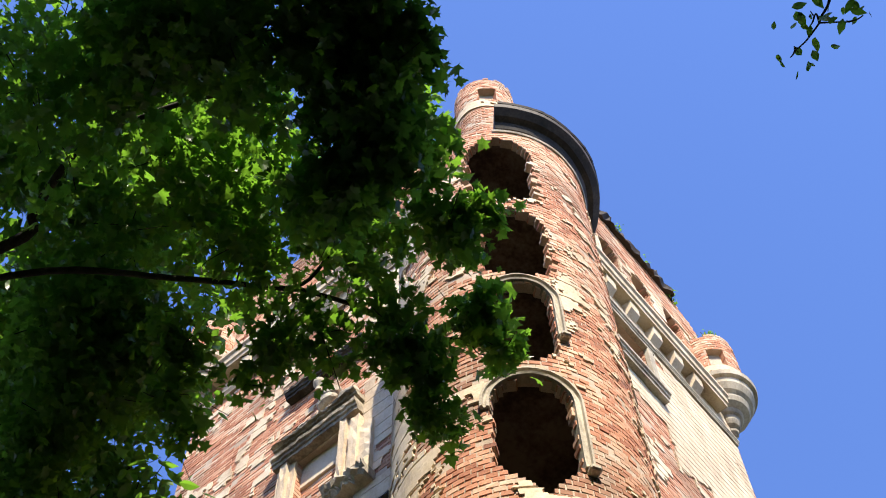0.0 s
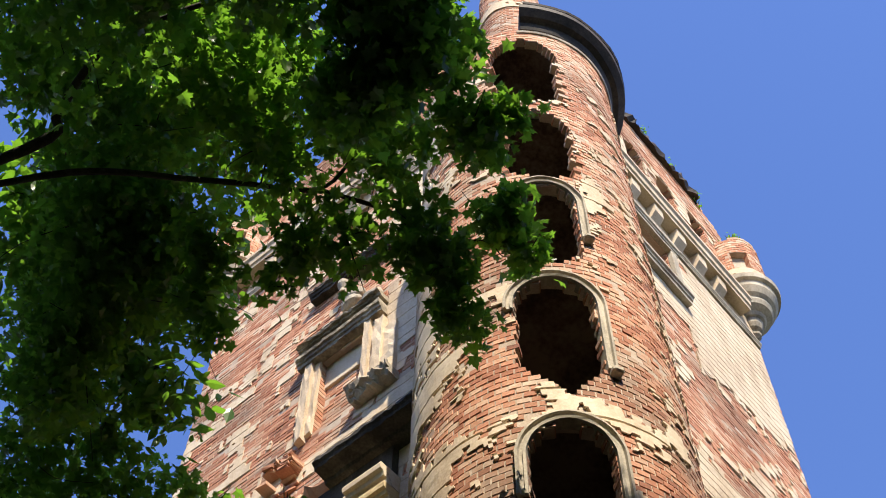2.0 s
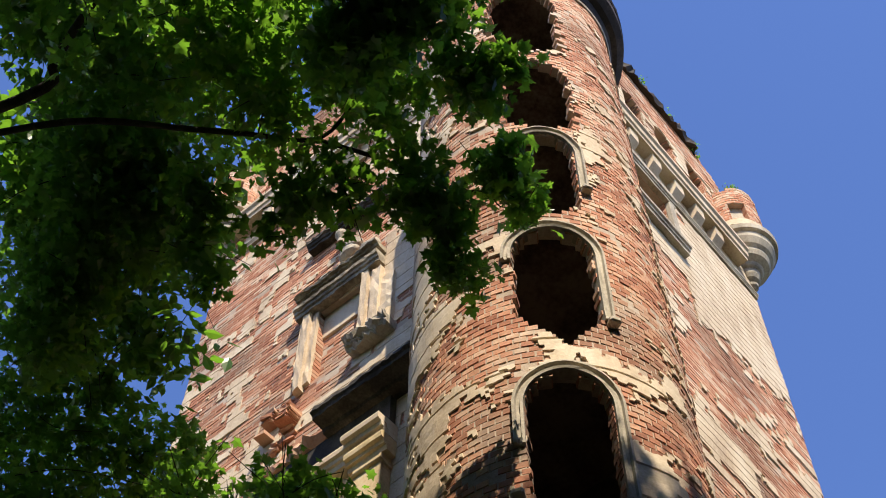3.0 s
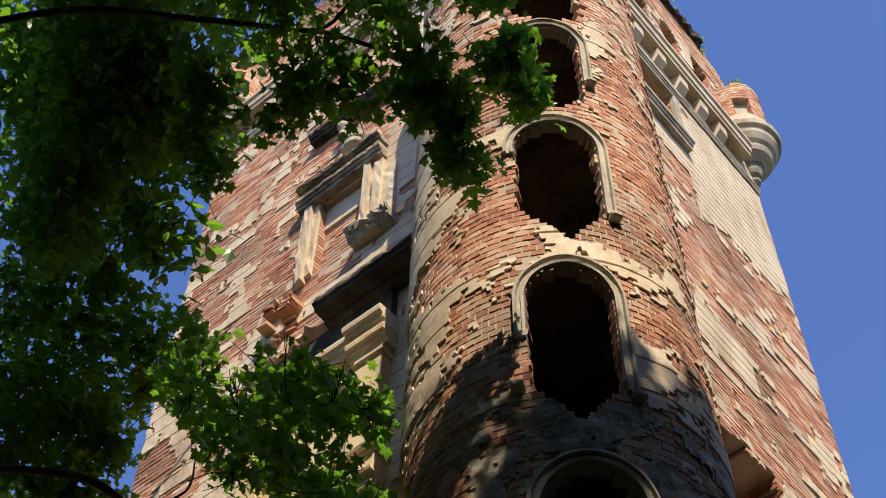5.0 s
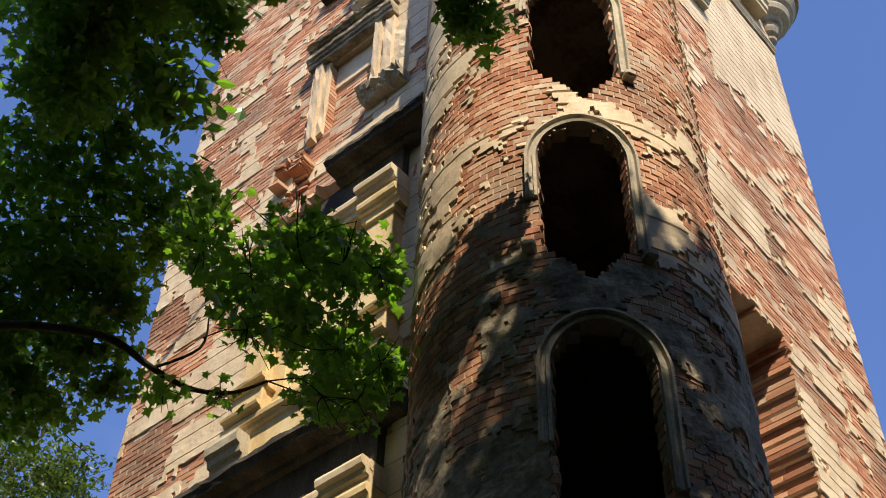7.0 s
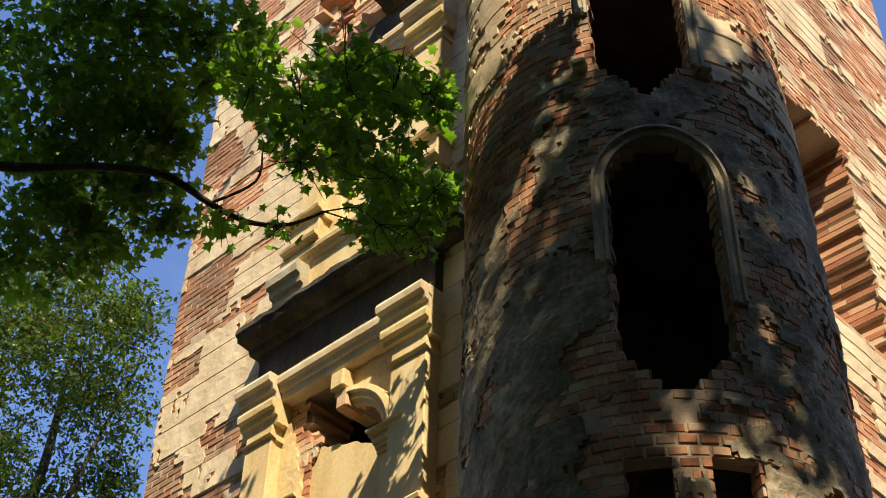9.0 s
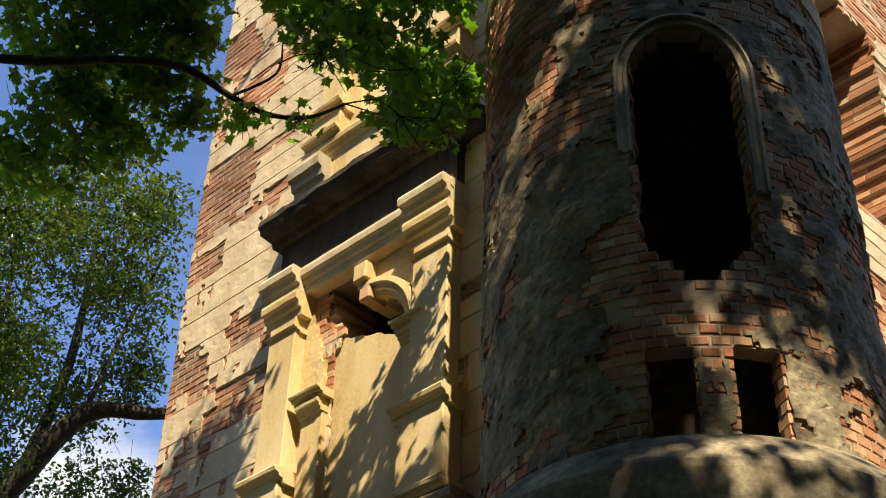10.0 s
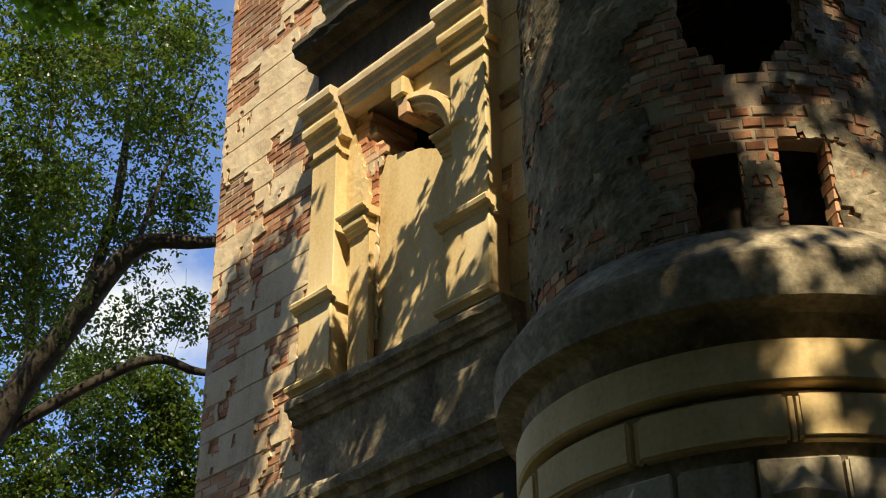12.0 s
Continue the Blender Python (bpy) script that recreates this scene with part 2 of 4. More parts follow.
def sheet(name, fn, u0, u1, z0, z1, step, per_u, mask, thick, mat, parent, grooves=0.0, label="", seed=1, wob=0.006, cut=0.026, gw=0.016):
    """A skin of render left on a wall: a fine ragged sheet where mask(u, z), with its own thickness and level grooves."""
    zs = list(np.arange(z0, z1 + 1e-6, step))
    sunk = set()
    if grooves:
        zs = [z for z in zs if abs((z / grooves) - round(z / grooves)) * grooves > gw + 0.012]
        for k in range(int(z0 / grooves) - 1, int(z1 / grooves) + 2):
            g = k * grooves
            if z0 < g < z1:
                zs += [g - gw, g, g + gw]
                sunk.add(round(g, 4))
        zs.sort()
    us = list(np.arange(u0, u1 + 1e-6, step * per_u))
    nu, nz = len(us), len(zs)
    inside = [[mask((us[i] + us[i + 1]) / 2, (zs[j] + zs[j + 1]) / 2) for j in range(nz - 1)] for i in range(nu - 1)]
    V, F, top, low = [], [], {}, {}

    def vert(i, j):
        if (i, j) not in top:
            ju, jz = (rand(i, j, seed) - 0.5) * 0.7 * step, (rand(i, j, seed + 1) - 0.5) * 0.5 * step
            fixed = grooves and min(abs(zs[j] - g) for g in sunk | {99.0}) < gw + 0.002
            u, z = us[i] + ju * per_u, zs[j] + (0 if fixed else jz)
            d = thick + (patchy(u / per_u, z, 3.0, 3.0, seed) - 0.5) * 2.4 * wob
            if round(zs[j], 4) in sunk:
                d -= cut
            top[i, j] = len(V)
            V.append(fn(u, z, d))
            low[i, j] = len(V)
            V.append(fn(u, z, -0.01))
        return top[i, j], low[i, j]

    for i in range(nu - 1):
        for j in range(nz - 1):
            if not inside[i][j]:
                continue
            q = [vert(i, j), vert(i + 1, j), vert(i + 1, j + 1), vert(i, j + 1)]
            F.append([k[0] for k in q])
            for a, b, (x, y) in ((0, 1, (i, j - 1)), (1, 2, (i + 1, j)), (2, 3, (i, j + 1)), (3, 0, (i - 1, j))):
                if not (0 <= x < nu - 1 and 0 <= y < nz - 1 and inside[x][y]):
                    F.append((q[a][0], q[a][1], q[b][1], q[b][0]))
    if F:
        ob = from_lists(name, V, F, mat, parent, label)
        tidy(ob.data)
        return ob


def moulding(name, fn, prof, u0, u1, mat, parent, label="", steps=1, chip=0.0):
    """A profile of (depth, z) points, drawn along a wall from u0 to u1 and closed at its ends."""
    V, F, n = [], [], len(prof)
    for s in range(steps + 1):
        u = u0 + (u1 - u0) * s / steps
        for k, (d, z) in enumerate(prof):
            c = chip * (patchy(u, z, 13, 13, k) - 0.5) * (1 if chip > 0.025 else 0.35) if d > 0.03 else 0
            V.append(fn(u, z + c * 0.6, d + c))
    for s in range(steps):
        for k in range(n):
            a, b = s * n + k, s * n + (k + 1) % n
            F.append((a, b, b + n, a + n))
    F.append(list(range(n)))
    F.append([steps * n + k for k in range(n)][::-1])
    ob = from_lists(name, V, F, mat, parent, label)
    tidy(ob.data)
    return ob


def block(name, fn, u0, u1, z0, z1, d0, d1, mat, parent, label="", bev=0.012):
    V, F = [], []
    add_box(V, F, fn, u0, u1, z0, z1, d0, d1)
    ob = from_lists(name, V, F, mat, parent, label)
    bm = bmesh.new()
    bm.from_mesh(ob.data)
    bmesh.ops.recalc_face_normals(bm, faces=bm.faces)
    if bev:
        bmesh.ops.bevel(bm, geom=bm.edges[:], offset=bev, segments=1, affect="EDGES")
    bm.to_mesh(ob.data)
    bm.free()
    return ob


def lathe(name, prof, centre, mat, parent, seg=40, label="", rough=0.0, arc=None):
    """A turned body from (radius, z) points round an upright axis."""
    V, F = [], []
    for i in range(seg):
        a = 2 * math.pi * i / seg
        if arc:
            a = FACE + radians(arc[0] + (arc[1] - arc[0]) * i / (seg - 1))
        for k, (r, z) in enumerate(prof):
            q = r + rough * (noise.noise(Vector((math.cos(a) * 3, math.sin(a) * 3, z * 4))))
            V.append((centre[0] + q * math.cos(a), centre[1] + q * math.sin(a), z))
    n = len(prof)
    if arc:
        F.append(list(range(n)))
        F.append([(seg - 1) * n + k for k in range(n)][::-1])
    for i in range(seg - 1 if arc else seg):
        j = (i + 1) % seg
        for k in range(n - 1):
            F.append((i * n + k, j * n + k, j * n + k + 1, i * n + k + 1))
    ob = from_lists(name, V, F, mat, parent, label)
    bm = bmesh.new()
    bm.from_mesh(ob.data)
    bmesh.ops.remove_doubles(bm, verts=bm.verts, dist=0.0005)
    bmesh.ops.recalc_face_normals(bm, faces=bm.faces)
    bm.to_mesh(ob.data)
    bm.free()
    return ob


ARCH_PROF = [(0.0, -0.09), (0.0, 0.035), (0.025, 0.045), (0.032, 0.025), (0.06, 0.03), (0.066, 0.062), (0.092, 0.058), (0.10, 0.02), (0.10, -0.02)]


def surround(name, fn, path, per_u, mat, parent, label="", prof=ARCH_PROF, chip=0.012):
    """A moulded band along a path of (u, z), its profile (away from the opening, out of the wall)."""
    V, F, n = [], [], len(prof)
    for i, (u, z) in enumerate(path):
        a, b = path[max(i - 1, 0)], path[min(i + 1, len(path) - 1)]
        tu, tz = (b[0] - a[0]) / per_u, b[1] - a[1]
        ln = math.hypot(tu, tz)
        nu, nz = -tz / ln, tu / ln
        for k, (o, d) in enumerate(prof):
            c = chip * (patchy(u / per_u, z, 7, 7, k) - 0.5)
            V.append(fn(u + nu * o * per_u, z + nz * o, d + (c if d > 0 else 0)))
    for i in range(len(path) - 1):
        for k in range(n - 1):
            a = i * n + k
            F.append((a, a + 1, a + n + 1, a + n))
    F.append(list(range(n)))
    F.append([(len(path) - 1) * n + k for k in range(n)][::-1])
    ob = from_lists(name, V, F, mat, parent, label)
    tidy(ob.data)
    return ob


def arch_path(c, half, spring, rise, left_to, right_to, per_u=1.0, n=22, sign=1):
    """From the foot on one side over the arch to the foot on the other."""
    p = []
    if left_to is not None:
        p += [(c - half * sign, left_to + (spring - left_to) * k / 6) for k in range(6)]
    p += [(c - half * sign * math.cos(math.pi * k / n), spring + rise * math.sin(math.pi * k / n)) for k in range(n + 1)]
    if right_to is not None:
        p += [(c + half * sign, spring + (right_to - spring) * k / 6) for k in range(1, 7)]
    return p


# ---- ground ----
V, F = [], []
N = 60
for i in range(N + 1):
    for j in range(N + 1):
        x, y = ((i / N * 2 - 1) ** 3) * 1500, ((j / N * 2 - 1) ** 3) * 1500
        V.append((x, y, -0.02 + 0.10 * noise.noise(Vector((x * 0.2, y * 0.2, 0))) * (1 if abs(x) + abs(y) > 14 else 0.2)))
for i in range(N):
    for j in range(N):
        a = i * (N + 1) + j
        F.append((a, a + N + 1, a + N + 2, a + 1))
tagged(from_lists("ground", V, F, M_ground, None, "mossy forest floor of earth and leaf litter", "structure"), "", "ground")

# ---- stair turret ----
TB = 4.30                       # top of the rusticated base's upper course
PER = 180 / (math.pi * TURRET_R)  # degrees in a metre of the turret's face
turret = thing("stair_turret", "round red brick stair turret with torn openings and fallen plaster", "turret")

# centre, half width (degrees), spring, rise, foot, deepest point and where it lies, raggedness
OPENINGS = [
    (9.0, 15.8, 8.62, 0.42, 7.15, 6.74, 7.7, 0.3),
    (7.4, 15.4, 11.08, 0.42, 9.95, 9.52, 7.8, 0.4),
    (7.8, 17.2, 13.55, 0.42, 12.45, 11.92, 10.0, 1.2),
    (8.5, 14.6, 15.75, 0.42, 14.55, 14.30, 10.0, 0.8),
    (9.5, 18.5, 17.75, 0.58, 16.60, 16.30, 9.6, 3.2),
    (6.0, 21.0, 20.25, 0.72, 18.85, 18.60, 8.7, 4.0),
]


def open_turret(u, z):
    for c, h, sp, ri, foot, deep, at, rag in OPENINGS:
        if deep - 0.1 < z < sp + ri:
            w = h + rag * 2.2 * (rand(round(z / 0.086), 3, round(c * 10), 1 if u > c else 0) - 0.5)
            if z > sp:
                w = h * math.sqrt(max(0, 1 - ((z - sp) / ri) ** 2))
            elif z < foot:
                f = max(0.0, (z - deep) / (foot - deep))
                if (at - (at - (c - w)) * f) < u < (at + (c + w - at) * f):
                    return True
                continue
            if abs(u - c) < w:
                return True
    if 5.66 < z < 6.29 and (-8.4 < u < 3.9 or 13.7 < u < 25.3):
        return True
    return False


def turret_plaster(u, z):
    """Where render is left on the turret."""
    p = patchy(u / PER, z, 1.5, 2.2, 11)
    u += 26 * (patchy(u / PER, z, 1.1, 1.3, 13) - 0.5)
    z += 0.7 * (patchy(u / PER, z, 1.4, 0.6, 14) - 0.5)
    if z < 9.8:
        lim = 0.40
        if -14 < u < 40 and 6.25 < z < 7.15:
            lim = 0.62
        if u > 24 and 6.9 < z < 8.6:
            lim = 0.55
        if u < -30 and z > 8.6:
            lim = 0.62
        if u > 8 and z < 6.3:
            lim = 0.56
        return p > lim
    if z < 10.7 and u > 20:
        return p > 0.50
    if u < -36 and 10.4 < z < 13.3:
        return p > 0.36 + 0.012 * max(0, u + 52)
    if u < -44 and z > 13.3:
        return p > 0.40
    if 33 < u < 62 and 11.5 < z < 11.85:
        return True
    if 26 < u < 60 and 15.2 < z < 16.6:
        return p > 0.47
    if 11.3 < z < 11.95 and -30 < u < 36:
        return p > 0.66
    return p > 0.80


brickwork(on_turret, -180, 180, 5.58, 21.37, 0.1314 * PER, 0.0825, PER, lambda u, z: not open_turret(u, z), turret, 0.13,
          pick=lambda u, z: -50 < u < 62 and 6.2 < z < 8.0 and not turret_plaster(u, z))
# grey below the shadow's edge, tan above: tree shade put into the colour
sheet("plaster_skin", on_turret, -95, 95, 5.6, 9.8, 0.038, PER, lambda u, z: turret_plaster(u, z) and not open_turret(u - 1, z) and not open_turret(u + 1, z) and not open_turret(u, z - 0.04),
      0.013, M_grey, turret, 0.0, "weathered grey plaster, cracked and flaking, its colour darkened for shade", 3, 0.019)
sheet("plaster_skin", on_turret, -95, 95, 9.8, 20.6, 0.045, PER, lambda u, z: turret_plaster(u, z) and not open_turret(u - 1, z) and not open_turret(u + 1, z) and not open_turret(u, z - 0.04),
      0.018, M_plaster, turret, 0.40, "tan plaster scored into blocks", 5, 0.006)

# moulded surrounds of the openings
for c, h, sp, ri, lt, rt in ((9.0, 16.2, 8.62, 0.44, 7.9, 7.55), (7.4, 15.8, 11.08, 0.44, 10.55, 9.9), (7.8, 17.4, 13.55, 0.44, 13.45, 12.40), (8.5, 15.0, 15.75, 0.44, 15.6, 14.95)):
    surround("arch_moulding", on_turret, arch_path(c, h, sp, ri, lt, rt, PER), PER, M_stone, turret, "moulded plaster arch, chipped at its feet")
for u, z in ((27.5, 12.30), (25.5, 14.85), (26, 9.78), (-12.5, 9.86)):
    block("sill_stub", on_turret, u - 1.6, u + 3.0, z + 0.02, z + 0.10, -0.05, 0.10, M_stone, turret, "broken stub of a stone sill", 0.02)
# slabs added inside to block light between the openings, and an inner lining
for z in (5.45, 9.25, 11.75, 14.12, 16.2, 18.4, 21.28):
    lathe("blocking_slab", [(0.0, z - 0.08), (1.255, z - 0.08), (1.255, z), (0.0, z)], (0, 0), M_inside, turret, 24)
block("party_wall", on_left, -0.8, 0.9, 5.5, 16.1, -0.12, 0.0, M_inside, turret, "inner wall, its plaster darkened for the shade inside", 0)
# lighter copy of the inner plaster, for daylight falling into the top openings
M_inner_lit = material("lit_inner_plaster", [(0.4, (0.18, 0.11, 0.075)), (0.56, (0.40, 0.27, 0.19)), (0.75, (0.55, 0.42, 0.31))], 1.6, 22, 0.95, 0.5, 0.02)
block("upper_party_wall", on_left, -0.8, 0.9, 16.25, 21.25, -0.12, 0.0, M_inner_lit, turret, "inner wall of brown plaster, lightened as if lit", 0)

# the cornice ring under the turret's openings, its grey darkened for shade, and the rusticated base
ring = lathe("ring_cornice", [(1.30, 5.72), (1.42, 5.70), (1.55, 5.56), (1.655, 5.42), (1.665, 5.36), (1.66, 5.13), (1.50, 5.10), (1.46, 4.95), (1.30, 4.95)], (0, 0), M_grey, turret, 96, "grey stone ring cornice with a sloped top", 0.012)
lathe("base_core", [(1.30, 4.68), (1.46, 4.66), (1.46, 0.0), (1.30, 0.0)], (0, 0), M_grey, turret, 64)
lathe("smooth_course", [(1.30, 4.95), (1.50, 4.945), (1.535, 4.93), (1.545, 4.70), (1.53, 4.685), (1.30, 4.685)], (0, 0), M_trim, turret, 96, "smooth ochre course under the cornice", 0.010)
# a low course of long blocks, and below it courses of long and short blocks
for i in range(11):
    a0 = 6.8 + i * 360 / 11
    block("rusticated_block", on_turret, a0 - 31.7, a0 - 1.0, 4.365, 4.62, 0.05, 0.155, M_trim, turret, "", 0.0)
    block("joint_fillet", on_turret, a0 - 0.55, a0 + 0.55, 4.37, 4.615, 0.05, 0.12, M_trim, turret, "", 0.006)
for k in range(10):
    z1 = 4.265 - k * 0.43
    z0 = max(z1 - 0.40, 0.02)
    for i in range(11):
        a0 = 6.7 + (i + (0.5 if k % 2 else 0.0)) * 360 / 11
        block("rusticated_block", on_turret, a0 - 23.9, a0 - 8.7, z0, z1, 0.05, 0.155, M_stone, turret, "", 0.0)
        q = block("key_block", on_turret, a0 - 7.9, a0 + 7.9, z0, z1, 0.05, 0.165, M_stone, turret, "carved block with a pointed boss", 0.012)
        if k == 0:
            p = [on_turret(a0, z1 - 0.03, 0.165), on_turret(a0 + 6.5, (z0 + z1) / 2, 0.165), on_turret(a0, z0 + 0.03, 0.165), on_turret(a0 - 6.5, (z0 + z1) / 2, 0.165), on_turret(a0, (z0 + z1) / 2, 0.25)]
            tidy(from_lists("boss", p, [(0, 1, 4), (1, 2, 4), (2, 3, 4), (3, 0, 4), (0, 3, 2, 1)], M_stone, q).data)
# curve the long blocks
for ob in [o for o in turret.children if o.name.startswith("rusticated_block")]:
    bm = bmesh.new()
    bm.from_mesh(ob.data)
    long = [e for e in bm.edges if abs(e.verts[0].co.z - e.verts[1].co.z) < 0.01 and e.calc_length() > 0.5]
    bmesh.ops.subdivide_edges(bm, edges=long, cuts=9, use_grid_fill=True)
    rs = {}
    for v in bm.verts:
        r = v.co.xy.length
        rs[v] = r
    outer = TURRET_R + 0.155
    for v in bm.verts:
        want = outer if rs[v] > 1.436 else TURRET_R + 0.05
        v.co.xy = v.co.xy * (want / rs[v])
    bmesh.ops.bevel(bm, geom=[e for e in bm.edges if e.calc_face_angle(0) > 0.7], offset=0.018, segments=2, affect="EDGES")
    bm.to_mesh(ob.data)
    bm.free()

# the turret's cap: a flared eave with a low tin roof
lathe("eave", [(1.30, 21.33), (1.41, 21.33), (1.44, 21.38), (1.42, 21.43), (1.45, 21.49), (1.54, 21.53), (1.645, 21.63), (1.655, 21.72), (1.2, 21.9)], (0, 0), M_tin, turret, 64, "moulded eave, dark all over, broken off in front", 0.012, (6, 250))
lathe("tin_roof", [(1.66, 21.74), (1.675, 21.78), (1.62, 21.83), (1.25, 22.02), (0.7, 22.2), (0.0, 22.35)], (0, 0), M_tin, turret, 32, "low rusted tin roof, torn away in front", 0.03, (8, 248))
lathe("eave_bead", [(1.36, 21.22), (1.40, 21.22), (1.415, 21.26), (1.40, 21.30), (1.36, 21.30)], (0, 0), M_stone, turret, 64, "thin plaster bead under the eave", 0.006, (4, 250))

# ---- main walls ----
wall_w = thing("wall_west", "tall brick wall with remains of cream plaster and window frames", "wall", "structure")
wall_s = thing("wall_south", "tall brick wall with remains of scored cream plaster", "wall", "structure")
NICHES = [(3.60, 0.52, 8.95, 0.52, 7.0), (3.45, 0.48, 13.45, 0.48, 12.0)]    # centre y, half width, spring, rise, sill


def open_left(u, z):
    for c, h, sp, ri, sill in NICHES:
        if sill < z < sp + ri and abs(u - c) < (h if z < sp else h * math.sqrt(max(0, 1 - ((z - sp) / ri) ** 2))):
            return True
    # where one half of the lower arch fell out
    if 9.30 + 0.5 * (u - 3.9) < z < 9.98 and 3.55 < u < 4.20 + 0.12 * rand(round(z / 0.086), 17):
        return True
    return 17.05 < z < 18.75 and 3.05 < u < 3.98


def open_right(u, z):
    if 10.55 < z < 13.80 + 0.05 * math.sin(u * 9) and 2.0 < u < 4.40 + 0.1 * rand(round(z / 0.086), 7) + 0.02 * (13.8 - z):
        return True
    if 21.5 < z < 22.55 and 2.85 < u < 4.0:
        return True
    for c in (3.72, 4.75, 5.8):
        if 25.3 < z < 26.55 and abs(u - c) < (0.30 if z < 26.25 else 0.30 * math.sqrt(max(0, 1 - ((z - 26.25) / 0.3) ** 2))):
            return True
    return False


def course_patch(u, z, su, sz, seed):
    """Patches that break off along the scored courses, with ragged ends."""
    q = (math.floor(z / 0.198) + 0.5) * 0.198
    return patchy(u, q, su, sz, seed) + 0.10 * (patchy(u, z, 4.5, 5.5, seed + 3) - 0.5)


def left_plaster(u, z):
    p = course_patch(u, z, 0.9, 1.8, 21)
    if z < 11.5:
        lim = 0.46 if u > 5.0 else 0.42
        if u > 6.4 and z > 7:
            lim = 0.56
    elif z < 14.5:
        lim = 0.47 if u > 5 else 0.42
    elif z < 16.8:
        lim = 0.57
    else:
        lim = 0.70
        if u > 5.4 and 17.2 < z < 19.2:
            lim = 0.47
        if u < 2.75:
            lim = 0.3
    if z < 16.8 and u < 2.75:
        lim = 0.25
    return p > lim


def right_plaster(u, z):
    p = course_patch(u, z, 0.5, 1.5, 31)
    if z > 23.0:
        return p > (0.48 if z > 25 else 0.2)
    if u > 4.1 and z > 19.3 + 0.55 * (u - 4.5):
        return p > 0.12
    if u > 6.2:
        return p > 0.54
    if z > 20.3:
        return p > 0.42
    if 13.9 < z < 15.4 and u < 5.3:
        return p > 0.80
    if 15.4 < z < 16.3 and u < 4.6:
        return p > 0.40
    if z > 15.5:
        return p > 0.63
    return p > 0.56


brickwork(on_left, 0.2, END_L, 4.4, 27.0, 0.27, 0.086, 1.0, lambda u, z: not open_left(u, z), wall_w, 0.6,
          pick=lambda u, z: u > 5.6 and 9.5 < z < 12.5 and not left_plaster(u, z))
brickwork(on_right, 0.9, END_R, 4.4, 28.3, 0.27, 0.086, 1.0, lambda u, z: not open_right(u, z) and not (z > 28.12 - 0.35 * patchy(u, 0, 1.2, 1, 5) - 0.5 * max(0, u - 6.0)), wall_s, 0.75,
          pick=lambda u, z: 2.6 < u < 5.6 and 13.6 < z < 15.5 and not right_plaster(u, z))
for za, zb, course in ((4.6, 11.88, 0.396), (11.88, 24.2, 0.297)):
    sheet("plaster_skin", on_left, 1.4, END_L - 0.01, za, zb, 0.06, 1.0, lambda u, z: left_plaster(u, z) and not open_left(u, z), 0.015, M_plaster, wall_w, course, "cream plaster scored in level courses, half fallen", 7, 0.007, 0.018, 0.010)
sheet("plaster_skin", on_right, 1.3, END_R - 0.01, 4.6, 26.6, 0.07, 1.0, lambda u, z: right_plaster(u, z) and not open_right(u, z), 0.019, M_plaster, wall_s, 0.198, "cream plaster scored in level courses, half fallen", 9, 0.008, 0.022, 0.013)
for fn, nm, e in ((on_left, wall_w, END_L), (on_right, wall_s, END_R)):
    block("plinth", fn, 0.9, e, 0.0, 4.42, -0.6, 0.06, M_grey, nm, "weathered plastered plinth", 0)
# plain walls that close the tower
for nm, a, b in (("wall_north", (XL + 0.6, END_L - 0.5, 0), (END_R, END_L, 27.0)), ("wall_east", (END_R - 0.5, YR + 0.75, 0), (END_R, END_L - 0.5, 27.0))):
    bm = bmesh.new()
    bmesh.ops.create_cube(bm, size=1.0, matrix=Matrix.Translation(((a[0] + b[0]) / 2, (a[1] + b[1]) / 2, (a[2] + b[2]) / 2)) @ Matrix.Diagonal((b[0] - a[0], b[1] - a[1], b[2] - a[2], 1)))
    me = bpy.data.meshes.new(nm)
    bm.to_mesh(me)
    bm.free()
    me.materials.append(M_mortar)
    tagged(new(nm, me), "plain brick back wall of the tower", "wall", "", "structure")
# floors inside, in the same colour darkened for shade
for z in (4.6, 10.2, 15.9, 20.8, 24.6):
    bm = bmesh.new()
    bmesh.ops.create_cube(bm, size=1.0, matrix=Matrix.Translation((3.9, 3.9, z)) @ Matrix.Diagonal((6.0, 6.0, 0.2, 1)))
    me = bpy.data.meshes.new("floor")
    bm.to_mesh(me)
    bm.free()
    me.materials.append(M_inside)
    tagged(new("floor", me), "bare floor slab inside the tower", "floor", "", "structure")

# ---- window frames and cornices of the west wall ----


def step_prof(d, z0, z1):
    """A stepped moulding that grows outwards towards its top."""
    h = z1 - z0
    return [(0.0, z0), (d * 0.62, z0), (d * 0.66, z0 + h * 0.30), (d * 0.78, z0 + h * 0.34), (d * 0.82, z0 + h * 0.55), (d * 0.97, z0 + h * 0.62), (d, z0 + h * 0.85), (d * 0.96, z1), (0.0, z1)]


